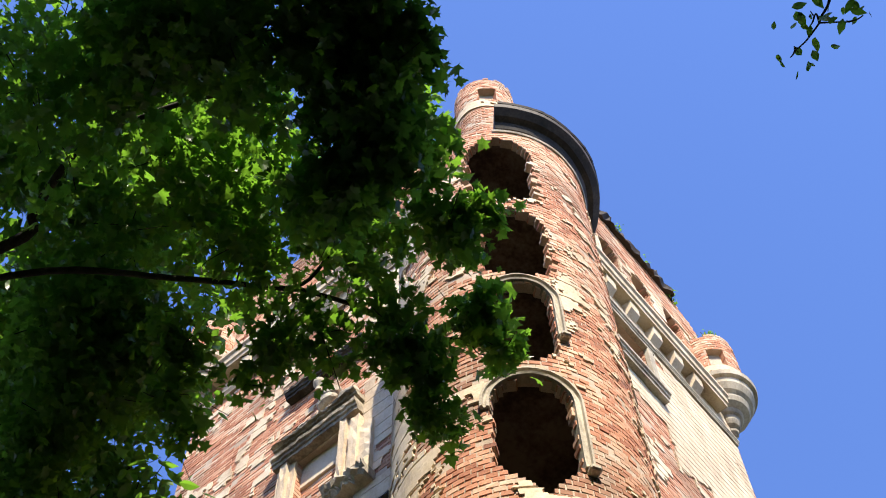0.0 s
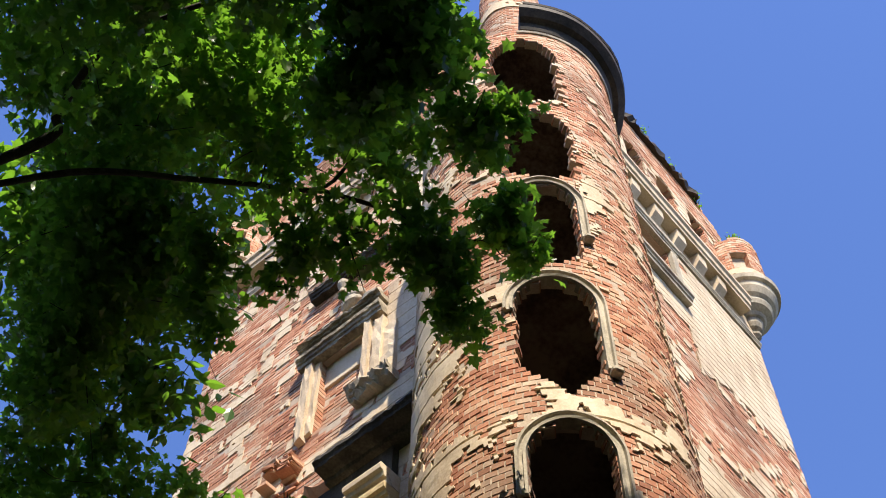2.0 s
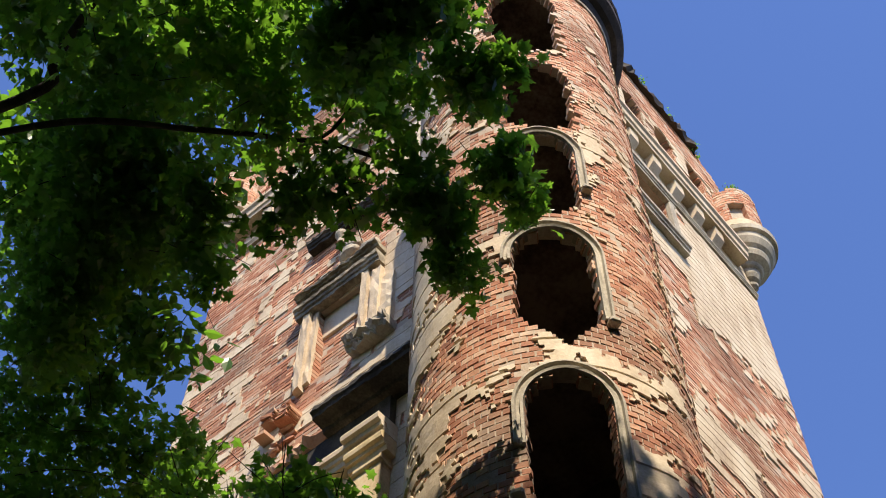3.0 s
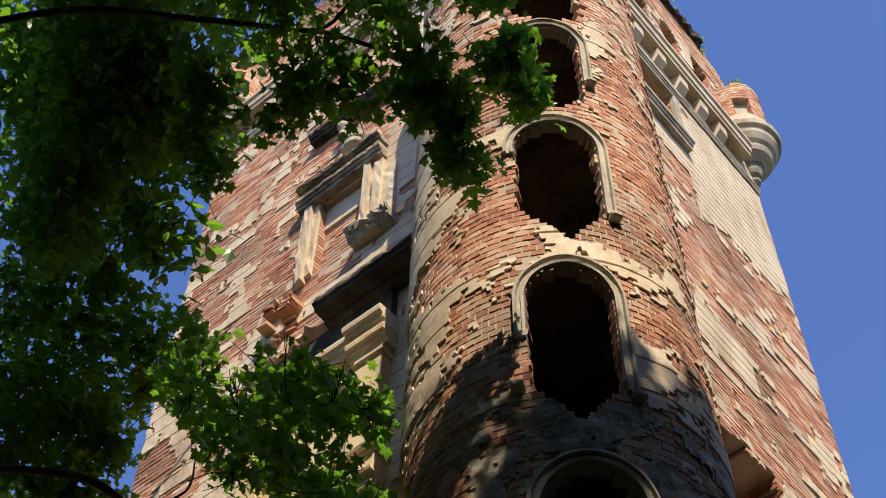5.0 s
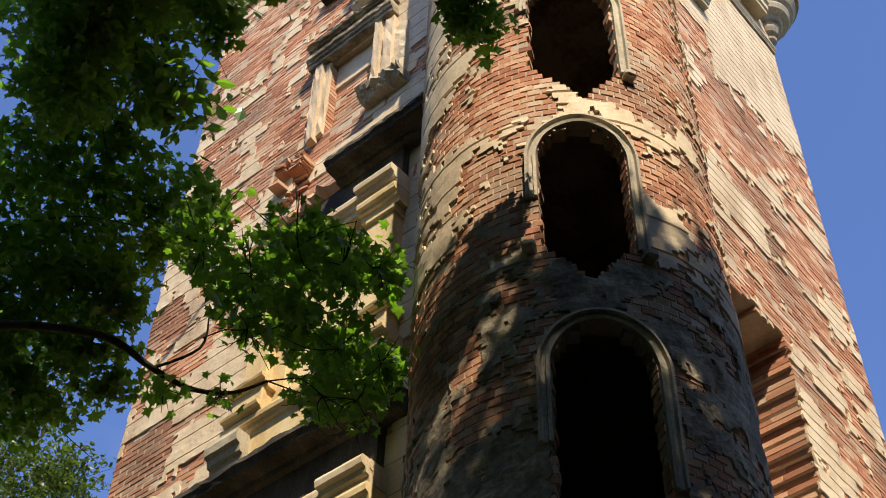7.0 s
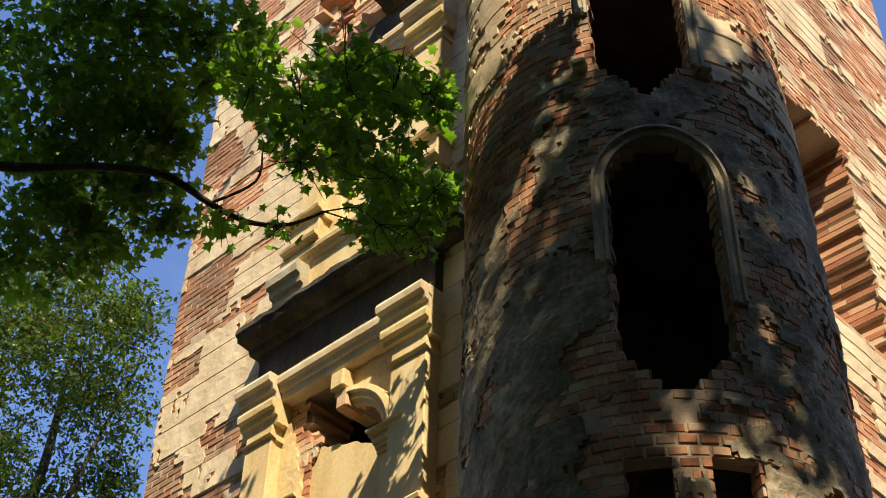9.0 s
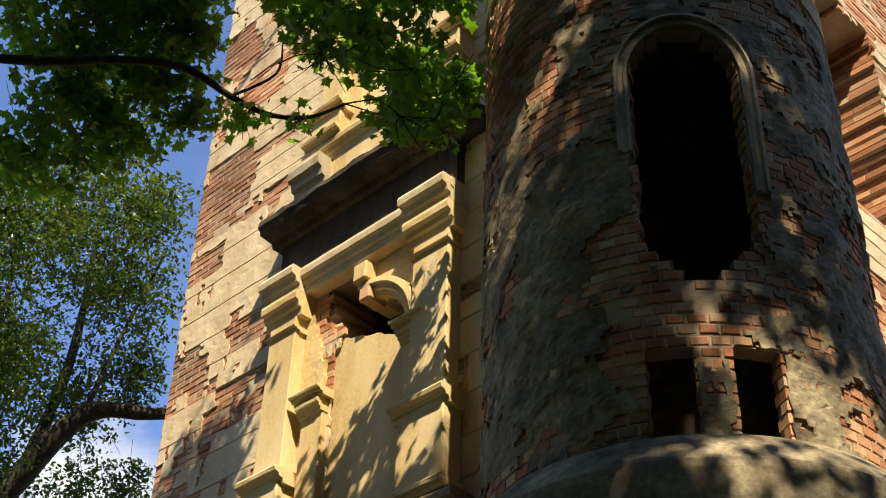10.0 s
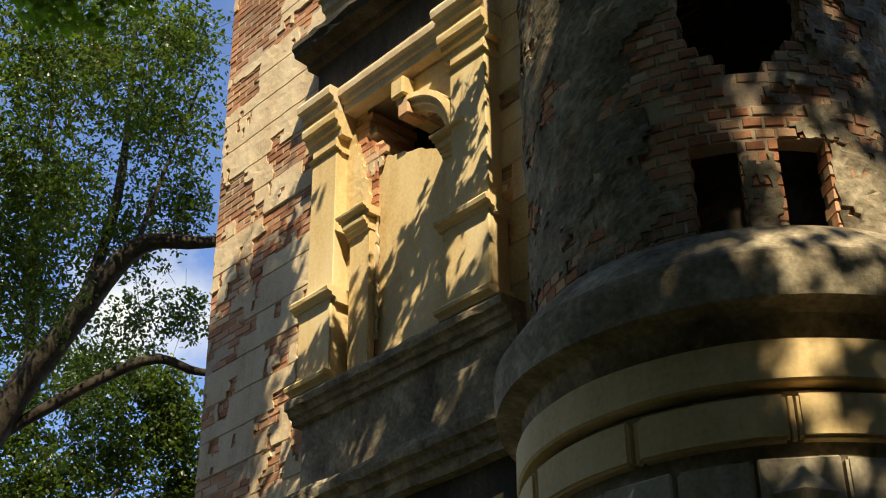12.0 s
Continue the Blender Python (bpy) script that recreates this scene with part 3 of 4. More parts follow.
def pilaster(par, u0, u1, z0, z1, d, pedestal):
    p = block("pilaster", on_left, u0, u1, z0, z1 - 0.05, 0.0, d, M_trim, par, "", 0.01)
    moulding("capital", on_left, step_prof(d + 0.10, z1 - 0.06, z1 + 0.20), u0 - 0.07, u1 + 0.07, M_trim, p, "", 4, 0.015)
    moulding("necking", on_left, step_prof(d + 0.04, z1 - 0.24, z1 - 0.18), u0 - 0.03, u1 + 0.03, M_trim, p, "", 3, 0.01)
    if pedestal:
        q = block("pedestal", on_left, u0 - 0.05, u1 + 0.05, z0 - pedestal, z0, 0.0, d + 0.05, M_trim, par, "ochre plaster pedestal", 0.015)
        moulding("pedestal_cap", on_left, step_prof(d + 0.14, z0 - 0.13, z0 + 0.02), u0 - 0.10, u1 + 0.10, M_trim, q, "", 4, 0.02)
        moulding("pedestal_base", on_left, step_prof(d + 0.15, z0 - pedestal - 0.04, z0 - pedestal + 0.10), u0 - 0.10, u1 + 0.10, M_trim, q, "", 4, 0.02)


def aedicule(label, ul, ur, w, z0, zc, niche, arch_out, ledge):
    """A framed niche: two pilasters, an arch with a keystone, an entablature and a dark ledge."""
    e = thing("niche_frame", label, "window frame", "", (XL, (ul[0] + ur[0]) / 2, z0))
    e.location = (0, 0, 0)
    for u in (ul, ur):
        pilaster(e, u[0], u[1], z0, zc, 0.18, 0.95 if z0 < 10 else 0.5)
    c, h, sp, ri, sill = niche
    standing = [q for q in arch_path(c, h + 0.02, sp, ri + 0.02, None, None, 1.0, 22, -1)[::-1] if q[0] < c + 0.14]
    surround("archivolt", on_left, standing, 1.0, M_trim, e, "half of a moulded arch", [(0.0, -0.3), (0.0, 0.06), (0.05, 0.07), (0.06, 0.10), (0.11, 0.10), (0.12, 0.14), (0.18, 0.13), (0.19, 0.0)])
    block("keystone", on_left, c - 0.09, c + 0.07, sp + ri - 0.02, sp + ri + 0.19, -0.1, 0.14, M_brick, e, "chipped keystone, its raw brick core bare", 0.02)
    block("keystone_cap", on_left, c - 0.07, c + 0.12, sp + ri + 0.20, sp + ri + 0.42, -0.1, 0.19, M_trim, e, "", 0.02)
    for s, dz in ((-1, 0.0), (1, -0.25)):
        a, b = sorted((c + s * (h - 0.02), c + s * (h + 0.34)))
        j = block("impost_pier", on_left, a + 0.03, b - 0.03, sill, sp - 0.22 + dz, 0.0, 0.08, M_trim, e, "", 0.008)
        moulding("impost", on_left, step_prof(0.17, sp - 0.24 + dz, sp - 0.12 + dz), a + 0.02, b - 0.02, M_trim, j, "", 4, 0.015)
        moulding("impost", on_left, step_prof(0.22, sp - 0.10 + dz, sp - 0.01 + dz), a - 0.03, b + 0.03, M_trim, j, "", 4, 0.015)
    # a rendered block-up inside the niche, its broken top climbing to one side
    V, F, n = [], [], 20
    out = [(c - h - 0.06, sill), (c - h - 0.06, sp - 0.45)]
    for i in range(n + 1):
        f = i / n
        out.append((c - h + 0.04 + (2 * h + 0.02) * f, sp - 0.24 + 0.60 * f ** 0.42 + 0.035 * (rand(i, 3) - 0.5)))
    out.append((c + h + 0.06, sill))
    for d in (-0.025, -0.32):
        V += [on_left(u, z, d) for u, z in out]
    m = len(out)
    F.append(list(range(m)))
    F.append(list(range(m, 2 * m))[::-1])
    F += [(i, (i + 1) % m, (i + 1) % m + m, i + m) for i in range(m)]
    tidy(from_lists("niche_filling", V, F, M_trim, e, "ochre plaster filling, broken at its top").data)
    # raw bricks in the torn edge
    V, F = [], []
    for i in range(46):
        f = rand(i, 91)
        u, z = c + 0.50 + 0.28 * f + 0.12 * (rand(i, 92) - 0.5), sp + 0.22 + 0.72 * f + 0.14 * (rand(i, 93) - 0.5)
        w = 0.04 + 0.05 * rand(i, 94)
        add_box(V, F, on_left, u - w, u + w, z - 0.03, z + 0.03, -0.3, -0.02 - 0.10 * rand(i, 95), 0.006, 0.02)
    tidy(from_lists("torn_brickwork", V, F, M_brick, e, "raw red brick where the arch broke away", "stuff").data)
    # plaster beside the arch, torn towards the gap
    def spandrel(u, z):
        inarch = (u - c) ** 2 / (h + 0.1) ** 2 + max(0, z - sp) ** 2 / (ri + 0.1) ** 2 < 1
        torn = c < u < c + 0.62 + 0.34 * (z - sp - 0.2) + 0.10 * patchy(u, z, 5, 5, 41) and z > sp - 0.05
        return not inarch and not torn
    sheet("spandrel", on_left, ur[1] - 0.02, ul[0] + 0.02, sp - 0.45, zc + 0.15, 0.045, 1.0, spandrel, 0.04, M_trim, e, 0.0, "", 13, 0.006)
    u0, u1 = ur[0] - 0.08, ul[1] + 0.08
    moulding("architrave", on_left, step_prof(0.25, zc + 0.20, zc + 0.47), u0, u1, M_plaster, e, "moulded cream architrave", 24, 0.012)
    for p in (ul, ur):
        moulding("architrave_block", on_left, step_prof(0.36, zc + 0.203, zc + 0.473), p[0] - 0.07, p[1] + 0.07, M_plaster, e, "architrave block over a pilaster", 6, 0.012)
    # the ledge's shade is put into the frieze's black colour
    moulding("frieze", on_left, [(0.0, zc + 0.476), (0.12, zc + 0.47), (0.12, zc + 1.05), (0.0, zc + 1.05)], u0 + 0.05, u1 - 0.05, M_shade_stone, e, "frieze painted black for the shade under the ledge", 12, 0.02)
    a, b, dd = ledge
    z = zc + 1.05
    moulding("ledge", on_left, [(0.0, z), (dd * 0.45, z), (dd * 0.5, z + 0.06), (dd * 0.9, z + 0.08), (dd * 0.93, z + 0.13), (dd, z + 0.16), (dd * 0.98, z + 0.24), (0.05, z + 0.30), (0.0, z + 0.30)], a, b, M_shade_stone, e, "jutting ledge, weathered black and darkened for shade", 24, 0.035)
    return e


low = aedicule("ochre plaster niche frame with pilasters, arch and heavy ledge", (4.55, 4.95), (2.42, 2.88), 0.4, 7.90, 9.75, NICHES[0], 0.16, (2.1, 5.08, 0.42))
up = aedicule("half-ruined ochre niche frame with pilasters and broken ledge", (4.15, 4.52), (2.35, 2.80), 0.4, 12.35, 14.15, NICHES[1], 0.16, (1.75, 3.35, 0.46))
moulding("ledge_stump", on_left, [(0.0, 15.2), (0.14, 15.22), (0.2, 15.32), (0.1, 15.5), (0.0, 15.52)], 3.35, 4.55, M_brick, up, "raw brick where the ledge broke off", 16, 0.12)
block("pedestal_course", on_left, 2.35, 4.75, 11.10, 11.82, 0.0, 0.16, M_trim, up, "ochre course under the niche", 0.012)
moulding("course_cap", on_left, step_prof(0.26, 11.62, 11.84), 2.3, 4.66, M_trim, up, "", 16, 0.02)
moulding("pedestal_block", on_left, step_prof(0.36, 11.22, 11.62), 4.25, 4.75, M_stone, up, "", 4, 0.02)
# sill, dado and belt course below the lower niche, leaf shade put into their greys
belt = thing("belt_course", "grey stone belt course and sill below the niche, darkened for leaf shade", "cornice")
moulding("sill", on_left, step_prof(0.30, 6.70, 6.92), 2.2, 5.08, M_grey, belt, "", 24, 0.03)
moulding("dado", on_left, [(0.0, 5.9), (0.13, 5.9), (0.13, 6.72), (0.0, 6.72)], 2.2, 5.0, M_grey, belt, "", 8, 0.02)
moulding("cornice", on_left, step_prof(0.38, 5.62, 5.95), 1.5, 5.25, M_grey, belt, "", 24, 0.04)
block("frieze", on_left, 1.5, 5.1, 4.5, 5.64, 0.0, 0.12, M_shade_stone, belt, "", 0.01)

# the top window, half walled up
win = thing("top_window", "walled-up window with broken stone jambs, lintel and carved crest", "window")
brickwork(on_left, 3.02, 4.02, 17.0, 18.8, 0.25, 0.086, 1.0, lambda u, z: z < 18.25, win, 0.12, outer=-0.14)
block("lintel_slab", on_left, 3.02, 4.02, 18.2, 18.8, -0.3, -0.10, M_plaster, win, "plain pale slab", 0.01)
for a, b, d, z0, z1 in ((3.98, 4.10, 0.05, 17.0, 18.75), (4.09, 4.22, 0.11, 16.9, 18.75), (4.21, 4.32, 0.05, 17.3, 18.7), (2.95, 3.06, 0.12, 17.1, 18.75), (2.84, 2.96, 0.06, 17.0, 18.75), (2.70, 2.85, 0.12, 17.1, 18.6), (2.48, 2.71, 0.07, 17.2, 18.3)):
    moulding("jamb", on_left, [(0.0, z0)] + [(d, z0 + 0.02 + (z1 - z0) * k / 8) for k in range(9)] + [(0.0, z1 + 0.02)], a, b, M_plaster, win, "", 2, 0.05)
moulding("scroll", on_left, [(0.0, 17.0), (0.16, 17.04), (0.20, 17.14), (0.15, 17.24), (0.09, 17.34), (0.10, 17.52), (0.0, 17.56)], 2.46, 2.78, M_plaster, win, "scrolled stone bracket", 4, 0.03)
moulding("lintel", on_left, step_prof(0.22, 18.76, 18.98), 2.72, 4.36, M_grey, win, "moulded stone lintel", 30, 0.03)
moulding("upper_lintel", on_left, step_prof(0.27, 19.06, 19.17), 2.70, 4.32, M_grey, win, "", 30, 0.06)
moulding("top_fillet", on_left, step_prof(0.20, 19.24, 19.33), 2.85, 4.20, M_grey, win, "", 26, 0.07)
bm = bmesh.new()
for i in range(26):
    q = rand(i, 77)
    u, z = 3.6 + (rand(i, 78) - 0.5) * 1.3, 19.3 + q * 0.85 * (1 - abs(rand(i, 78) - 0.5) * 1.4)
    bmesh.ops.create_icosphere(bm, subdivisions=2, radius=0.09 + 0.09 * rand(i, 79), matrix=Matrix.Translation(on_left(u, z, 0.05)) @ Matrix.Diagonal((0.8, 1.3, 0.9, 1)))
for v in bm.verts:
    v.co += 0.035 * Vector((noise.noise(v.co * 9), noise.noise(v.co * 9 + Vector((5, 0, 0))), noise.noise(v.co * 9 + Vector((0, 5, 0)))))
me = bpy.data.meshes.new("crest")
bm.to_mesh(me)
bm.free()
me.materials.append(M_stone)
cr = new("crest", me)
cr.parent = win
tagged(cr, "worn carved stone crest")
lathe("finial", [(0.0, 20.22), (0.06, 20.22), (0.05, 20.32), (0.10, 20.42), (0.10, 20.5), (0.04, 20.58), (0.0, 20.6)], (XL - 0.12, 3.62), M_stone, win, 14)
moulding("hood_ledge", on_left, step_prof(0.20, 20.72, 20.92), 2.7, 4.35, M_shade_stone, win, "", 20, 0.06)
moulding("sill_fragment", on_left, step_prof(0.26, 16.80, 17.0), 2.42, 3.15, M_stone, win, "broken sill", 16, 0.14)
V, F = [], []
for i in range(70):
    f = rand(i, 83)
    u, z = 4.2 + 0.55 * (rand(i, 82) - 0.4) + 0.15 * f, 16.85 - 1.0 * f
    w, o = 0.05 + 0.07 * rand(i, 81), 0.24 * rand(i, 84) * (1 - abs(f - 0.45))
    add_box(V, F, on_left, u - w, u + w, z - 0.035, z + 0.035, -0.05, 0.02 + o, 0.008, 0.03)
br = from_lists("broken_masonry", V, F, M_brick, win, "torn raw brick where the sill fell away")
tidy(br.data)

# ---- top cornices, window of the south wall, parapet coping ----
cor = thing("top_cornice", "cream stone cornice on square brackets under the parapet", "cornice")
for fn, e in ((on_right, 6.5), (on_left, 6.5)):
    moulding("cornice_band", fn, [(0.0, 23.62), (0.24, 23.62), (0.25, 23.70), (0.28, 23.72), (0.29, 23.86), (0.33, 23.90), (0.33, 23.98), (0.06, 24.06), (0.0, 24.06)], 1.2, e, M_plaster, cor, "", 30, 0.015)
    moulding("string", fn, step_prof(0.09, 22.98, 23.12), 1.2, 6.9, M_stone, cor, "", 20, 0.012)
    for u in (2.28, 2.93, 3.60, 4.27, 4.90, 5.50):
        moulding("bracket", fn, [(0.0, 23.20), (0.06, 23.20), (0.19, 23.36), (0.20, 23.615), (0.0, 23.615)], u, u + 0.25, M_plaster, cor, "", 2, 0.01)
sw = thing("attic_window", "dark attic window with a moulded frame and sagging sill", "window")
moulding("sill", on_right, step_prof(0.20, 20.98, 21.22), 2.5, 4.2, M_stone, sw, "", 16, 0.02)
moulding("lintel", on_right, step_prof(0.16, 22.55, 22.75), 2.6, 4.2, M_stone, sw, "", 10, 0.015)
for a, b in ((4.0, 4.16), (2.68, 2.84)):
    block("jamb", on_right, a, b, 21.25, 22.55, 0.0, 0.10, M_stone, sw, "", 0.012)
block("stile", on_right, 3.38, 3.46, 21.5, 22.55, -0.35, -0.27, M_shade_stone, sw, "", 0.006)
# dark wall added behind the window, for the shade within
block("inner_shade_wall", on_right, 2.4, 4.3, 21.2, 22.9, -1.3, -1.2, M_inside, sw, "", 0)
cop = thing("parapet_coping", "ragged dark coping overgrown along the parapet", "coping")
moulding("coping", on_right, [(-0.5, 27.76), (0.10, 27.76), (0.12, 27.88), (0.05, 28.08), (-0.5, 28.12)], 1.0, 6.15, M_tin, cop, "", 46, 0.16)


def bartizan(x, y, z, label, corbel=True):
    """A corner turret: a turned stone corbel under a ruined brick drum with a small blind window."""
    b = thing("bartizan", label, "turret", "", (0, 0, 0), "corner turrets")
    if corbel:
        lathe("corbel", [(0.0, z), (0.05, z), (0.11, z + 0.06), (0.12, z + 0.12), (0.08, z + 0.18), (0.16, z + 0.24), (0.20, z + 0.34), (0.21, z + 0.46), (0.26, z + 0.49), (0.30, z + 0.56), (0.42, z + 0.64), (0.46, z + 0.74), (0.46, z + 0.80), (0.53, z + 0.86), (0.60, z + 1.0), (0.61, z + 1.14), (0.68, z + 1.17), (0.70, z + 1.28), (0.64, z + 1.32), (0.52, z + 1.34)], (x, y), M_stone, b, 44, "turned stone corbel with rings", 0.006)
    def fn(u, zz, d):
        a = FACE + radians(u)
        return (x + (0.56 + d) * math.cos(a), y + (0.56 + d) * math.sin(a), zz)
    per = 180 / math.pi / 0.56
    brickwork(fn, -180, 180, z + (1.30 if corbel else -2.9), z + 3.1, 0.131 * per, 0.086, per, lambda u, zz: zz < z + 3.05 - 0.35 * patchy(u / per, 0, 2, 1, x) and not (abs(u - 8) < 16 and z + 1.72 < zz < z + 2.32), b, 0.25)
    fr = block("blind_window", fn, -10, 26, z + 1.68, z + 2.36, -0.22, -0.13, M_stone, b, "pale blind window", 0.0)
    sheet("plaster_skin", fn, -140, 140, z + 1.30, z + 1.66, 0.06, per, lambda u, zz: patchy(u / per, zz, 2, 3, 61) > 0.40, 0.022, M_plaster, b, 0.0, "", 23, 0.006)
    return b


bartizan(END_R, YR, 23.42, "stone corbelled corner turret with ruined brick top")
bartizan(XL, END_L, 23.15, "stone corbelled corner turret, partly behind leaves")
bartizan(XL - 0.13, YR + 0.10, 23.9, "ruined brick corner turret above the stair turret's roof", False)

# ---- trees ----
LEAF = [(0.0, 0.0), (0.16, -0.06), (0.42, -0.14), (0.30, 0.10), (0.60, 0.30), (0.44, 0.36), (0.42, 0.54), (0.24, 0.46), (0.22, 0.66), (0.12, 0.70), (0.0, 1.0)]
OUTLINE = LEAF + [(-x, y) for x, y in LEAF[-2:0:-1]]
SIMPLE = [(0.0, 0.0), (0.24, 0.25), (0.26, 0.55), (0.0, 1.0), (-0.26, 0.55), (-0.24, 0.25)]


def foliage(name, parent, spots, size, mat, rng, outline=OUTLINE, spread=0.65, label="", flat=1.0):
    """Leaves in loose bunches round twig ends inside each clump (x, y, z, radius, count)."""
    pts = []
    for x, y, z, r, n in spots:
        c = np.array((x, y, z))
        bunch = max(3, n // 7)
        v = rng.normal(size=(bunch, 3))
        v /= np.linalg.norm(v, axis=1)[:, None]
        centres = c + v * (r * 0.9 * rng.random((bunch, 1)) ** 0.5) * rng.uniform(0.65, 1.4, 3) * np.array((1, 1, flat))
        which = rng.integers(0, bunch, n)
        pts.append(centres[which] + rng.normal(size=(n, 3)) * size * np.array((0.75, 0.75, 0.5)))
    p = np.concatenate(pts)
    n = len(p)
    s = size * rng.uniform(0.55, 1.25, n)
    yaw = rng.uniform(0, 2 * np.pi, n)
    tip = rng.normal(0.35, spread * 0.7, n)
    roll = rng.normal(0, spread, n)
    o = np.array(outline + [(0.0, 0.33)])
    loc = np.zeros((n, len(o), 3))
    fold = rng.uniform(0.05, 0.45, n)
    loc[:, :, 0] = o[:, 0]
    loc[:, :, 1] = o[:, 1]
    loc[:, :, 2] = -np.abs(o[:, 0])[None, :] * fold[:, None] - (o[:, 1] ** 2)[None, :] * 0.25
    loc *= s[:, None, None]
    cr, sr = np.cos(roll)[:, None], np.sin(roll)[:, None]
    x, z = loc[:, :, 0] * cr + loc[:, :, 2] * sr, -loc[:, :, 0] * sr + loc[:, :, 2] * cr
    ct, st = np.cos(tip)[:, None], np.sin(tip)[:, None]
    y, z = loc[:, :, 1] * ct + z * st, -loc[:, :, 1] * st + z * ct
    cy, sy = np.cos(yaw)[:, None], np.sin(yaw)[:, None]
    w = np.stack((x * cy - y * sy, x * sy + y * cy, z), 2) + p[:, None, :]
    k = len(o)
    m = k - 1
    f = [(b + m, b + i, b + (i + 1) % m) for b in range(0, n * k, k) for i in range(m)]
    return from_lists(name, w.reshape(-1, 3).tolist(), f, mat, parent, label, "stuff")


def tube(V, F, path, r0, r1, seg=7):
    pts = [Vector(p) for p in path]
    fine = []
    for i in range(len(pts) - 1):
        a, b, c, d = pts[max(i - 1, 0)], pts[i], pts[i + 1], pts[min(i + 2, len(pts) - 1)]
        for k in range(5):
            t = k / 5
            fine.append(0.5 * ((2 * b) + (c - a) * t + (2 * a - 5 * b + 4 * c - d) * t * t + (3 * b - a - 3 * c + d) * t ** 3))
    fine.append(pts[-1])
    base = len(V)
    for i, p in enumerate(fine):
        t = (fine[min(i + 1, len(fine) - 1)] - fine[max(i - 1, 0)]).normalized()
        s = t.cross(Vector((0.3, 0.2, 1))).normalized()
        u = t.cross(s)
        r = r0 + (r1 - r0) * i / (len(fine) - 1)
        r *= 1 + 0.18 * noise.noise(p * 5)
        for k in range(seg):
            a = 2 * math.pi * k / seg
            V.append(tuple(p + (s * math.cos(a) + u * math.sin(a)) * r))
    for i in range(len(fine) - 1):
        for k in range(seg):
            a, b = base + i * seg + k, base + i * seg + (k + 1) % seg
            F.append((a, b, b + seg, a + seg))
    F.append([base + k for k in range(seg)][::-1])
    F.append([base + (len(fine) - 1) * seg + k for k in range(seg)])


def tree(name, label, trunk, r0, limbs, groups, rng, twigs=5):
    """A trunk, limbs as (path, start radius, end radius), and crowns (name, clumps, leaf size, material, outline)."""
    t = thing(name, label, "tree")
    V, F = [], []
    tube(V, F, trunk, r0, r0 * 0.55, 12)
    from_lists("trunk", V, F, M_bark, t, "", "", True)
    for path, a, b in limbs:
        V, F = [], []
        tube(V, F, path, a, b)
        from_lists("limb", V, F, M_bark, t, "", "", True)
    knots = [Vector(path[i]).lerp(Vector(path[i + 1]), k / 6) for path, a, b in limbs for i in range(len(path) - 1) for k in range(7)]
    for nm, spots, size, mat, outl in groups:
        V, F = [], []
        for x, y, z, r, n in spots:
            c = Vector((x, y, z))
            near = min(knots, key=lambda k: (k - c).length)
            mid = near.lerp(c, 0.5) + Vector(rng.normal(size=3)) * r * 0.25
            if (near - c).length < 0.62:
                tube(V, F, [near, mid, c], 0.006 + r * 0.006, 0.004, 5)
            for i in range(twigs):
                q = c + Vector(rng.normal(size=3)) * r * 0.6
                tube(V, F, [c, c.lerp(q, 0.5) + Vector(rng.normal(size=3)) * r * 0.08, q], 0.006, 0.003, 4)
        from_lists("twig", V, F, M_bark, t, "", "stuff", True)
        foliage(nm, t, spots, size, mat, rng, outl)
    return t


UPPER = [
    (-6.15, -1.49, 11.18, 0.78, 220),
    (-6.34, -0.49, 11.11, 0.71, 200),
    (-5.80, -2.06, 11.09, 0.80, 300),
    (-5.41, -2.61, 11.17, 0.60, 330),
    (-5.05, -2.40, 11.04, 0.48, 260),
    (-5.12, -2.84, 11.16, 0.18, 55),
    (-4.86, -2.84, 11.11, 0.09, 14),
    (-4.63, -2.30, 10.93, 0.35, 200),
    (-4.65, -1.84, 10.80, 0.44, 220),
    (-6.18, -1.64, 11.00, 0.68, 200),
]
MIDDLE = [
    (-5.24, -0.56, 12.70, 0.82, 240),
    (-4.47, -0.88, 12.67, 0.68, 200),
    (-4.37, -0.35, 12.44, 0.63, 160),
    (-3.69, -1.10, 12.52, 0.58, 170),
    (-3.95, -2.06, 12.88, 0.32, 90),
    (-3.31, -1.73, 12.60, 0.36, 130),
    (-3.19, -2.02, 12.63, 0.17, 40),
    (-2.59, -1.50, 12.27, 0.32, 110),
    (-2.27, -1.48, 12.11, 0.17, 34),
]
HANGING = [
    (-2.88, -1.07, 11.56, 0.32, 110),
    (-2.52, -0.93, 11.35, 0.22, 70),
    (-3.27, -1.07, 11.71, 0.32, 80),
    (-3.56, -0.61, 11.63, 0.36, 90),
    (-3.77, -0.27, 11.56, 0.28, 60),
    (-3.69, 0.04, 11.39, 0.11, 14),
    (-4.24, 0.26, 11.46, 0.26, 75),
    (-3.82, 0.60, 11.14, 0.13, 26),
    (-4.09, 0.55, 11.26, 0.22, 45),
]
OUTER = [
    (-6.21, 0.20, 13.36, 0.92, 240),
    (-5.71, 0.81, 13.03, 0.67, 180),
    (-4.97, 0.53, 13.06, 0.72, 190),
    (-4.76, 1.32, 12.60, 0.77, 240),
    (-4.15, 1.22, 12.52, 0.47, 130),
    (-4.29, 1.93, 12.14, 0.72, 220),
    (-4.01, 2.33, 11.80, 0.57, 170),
    (-4.42, 1.00, 12.70, 0.41, 90),
]
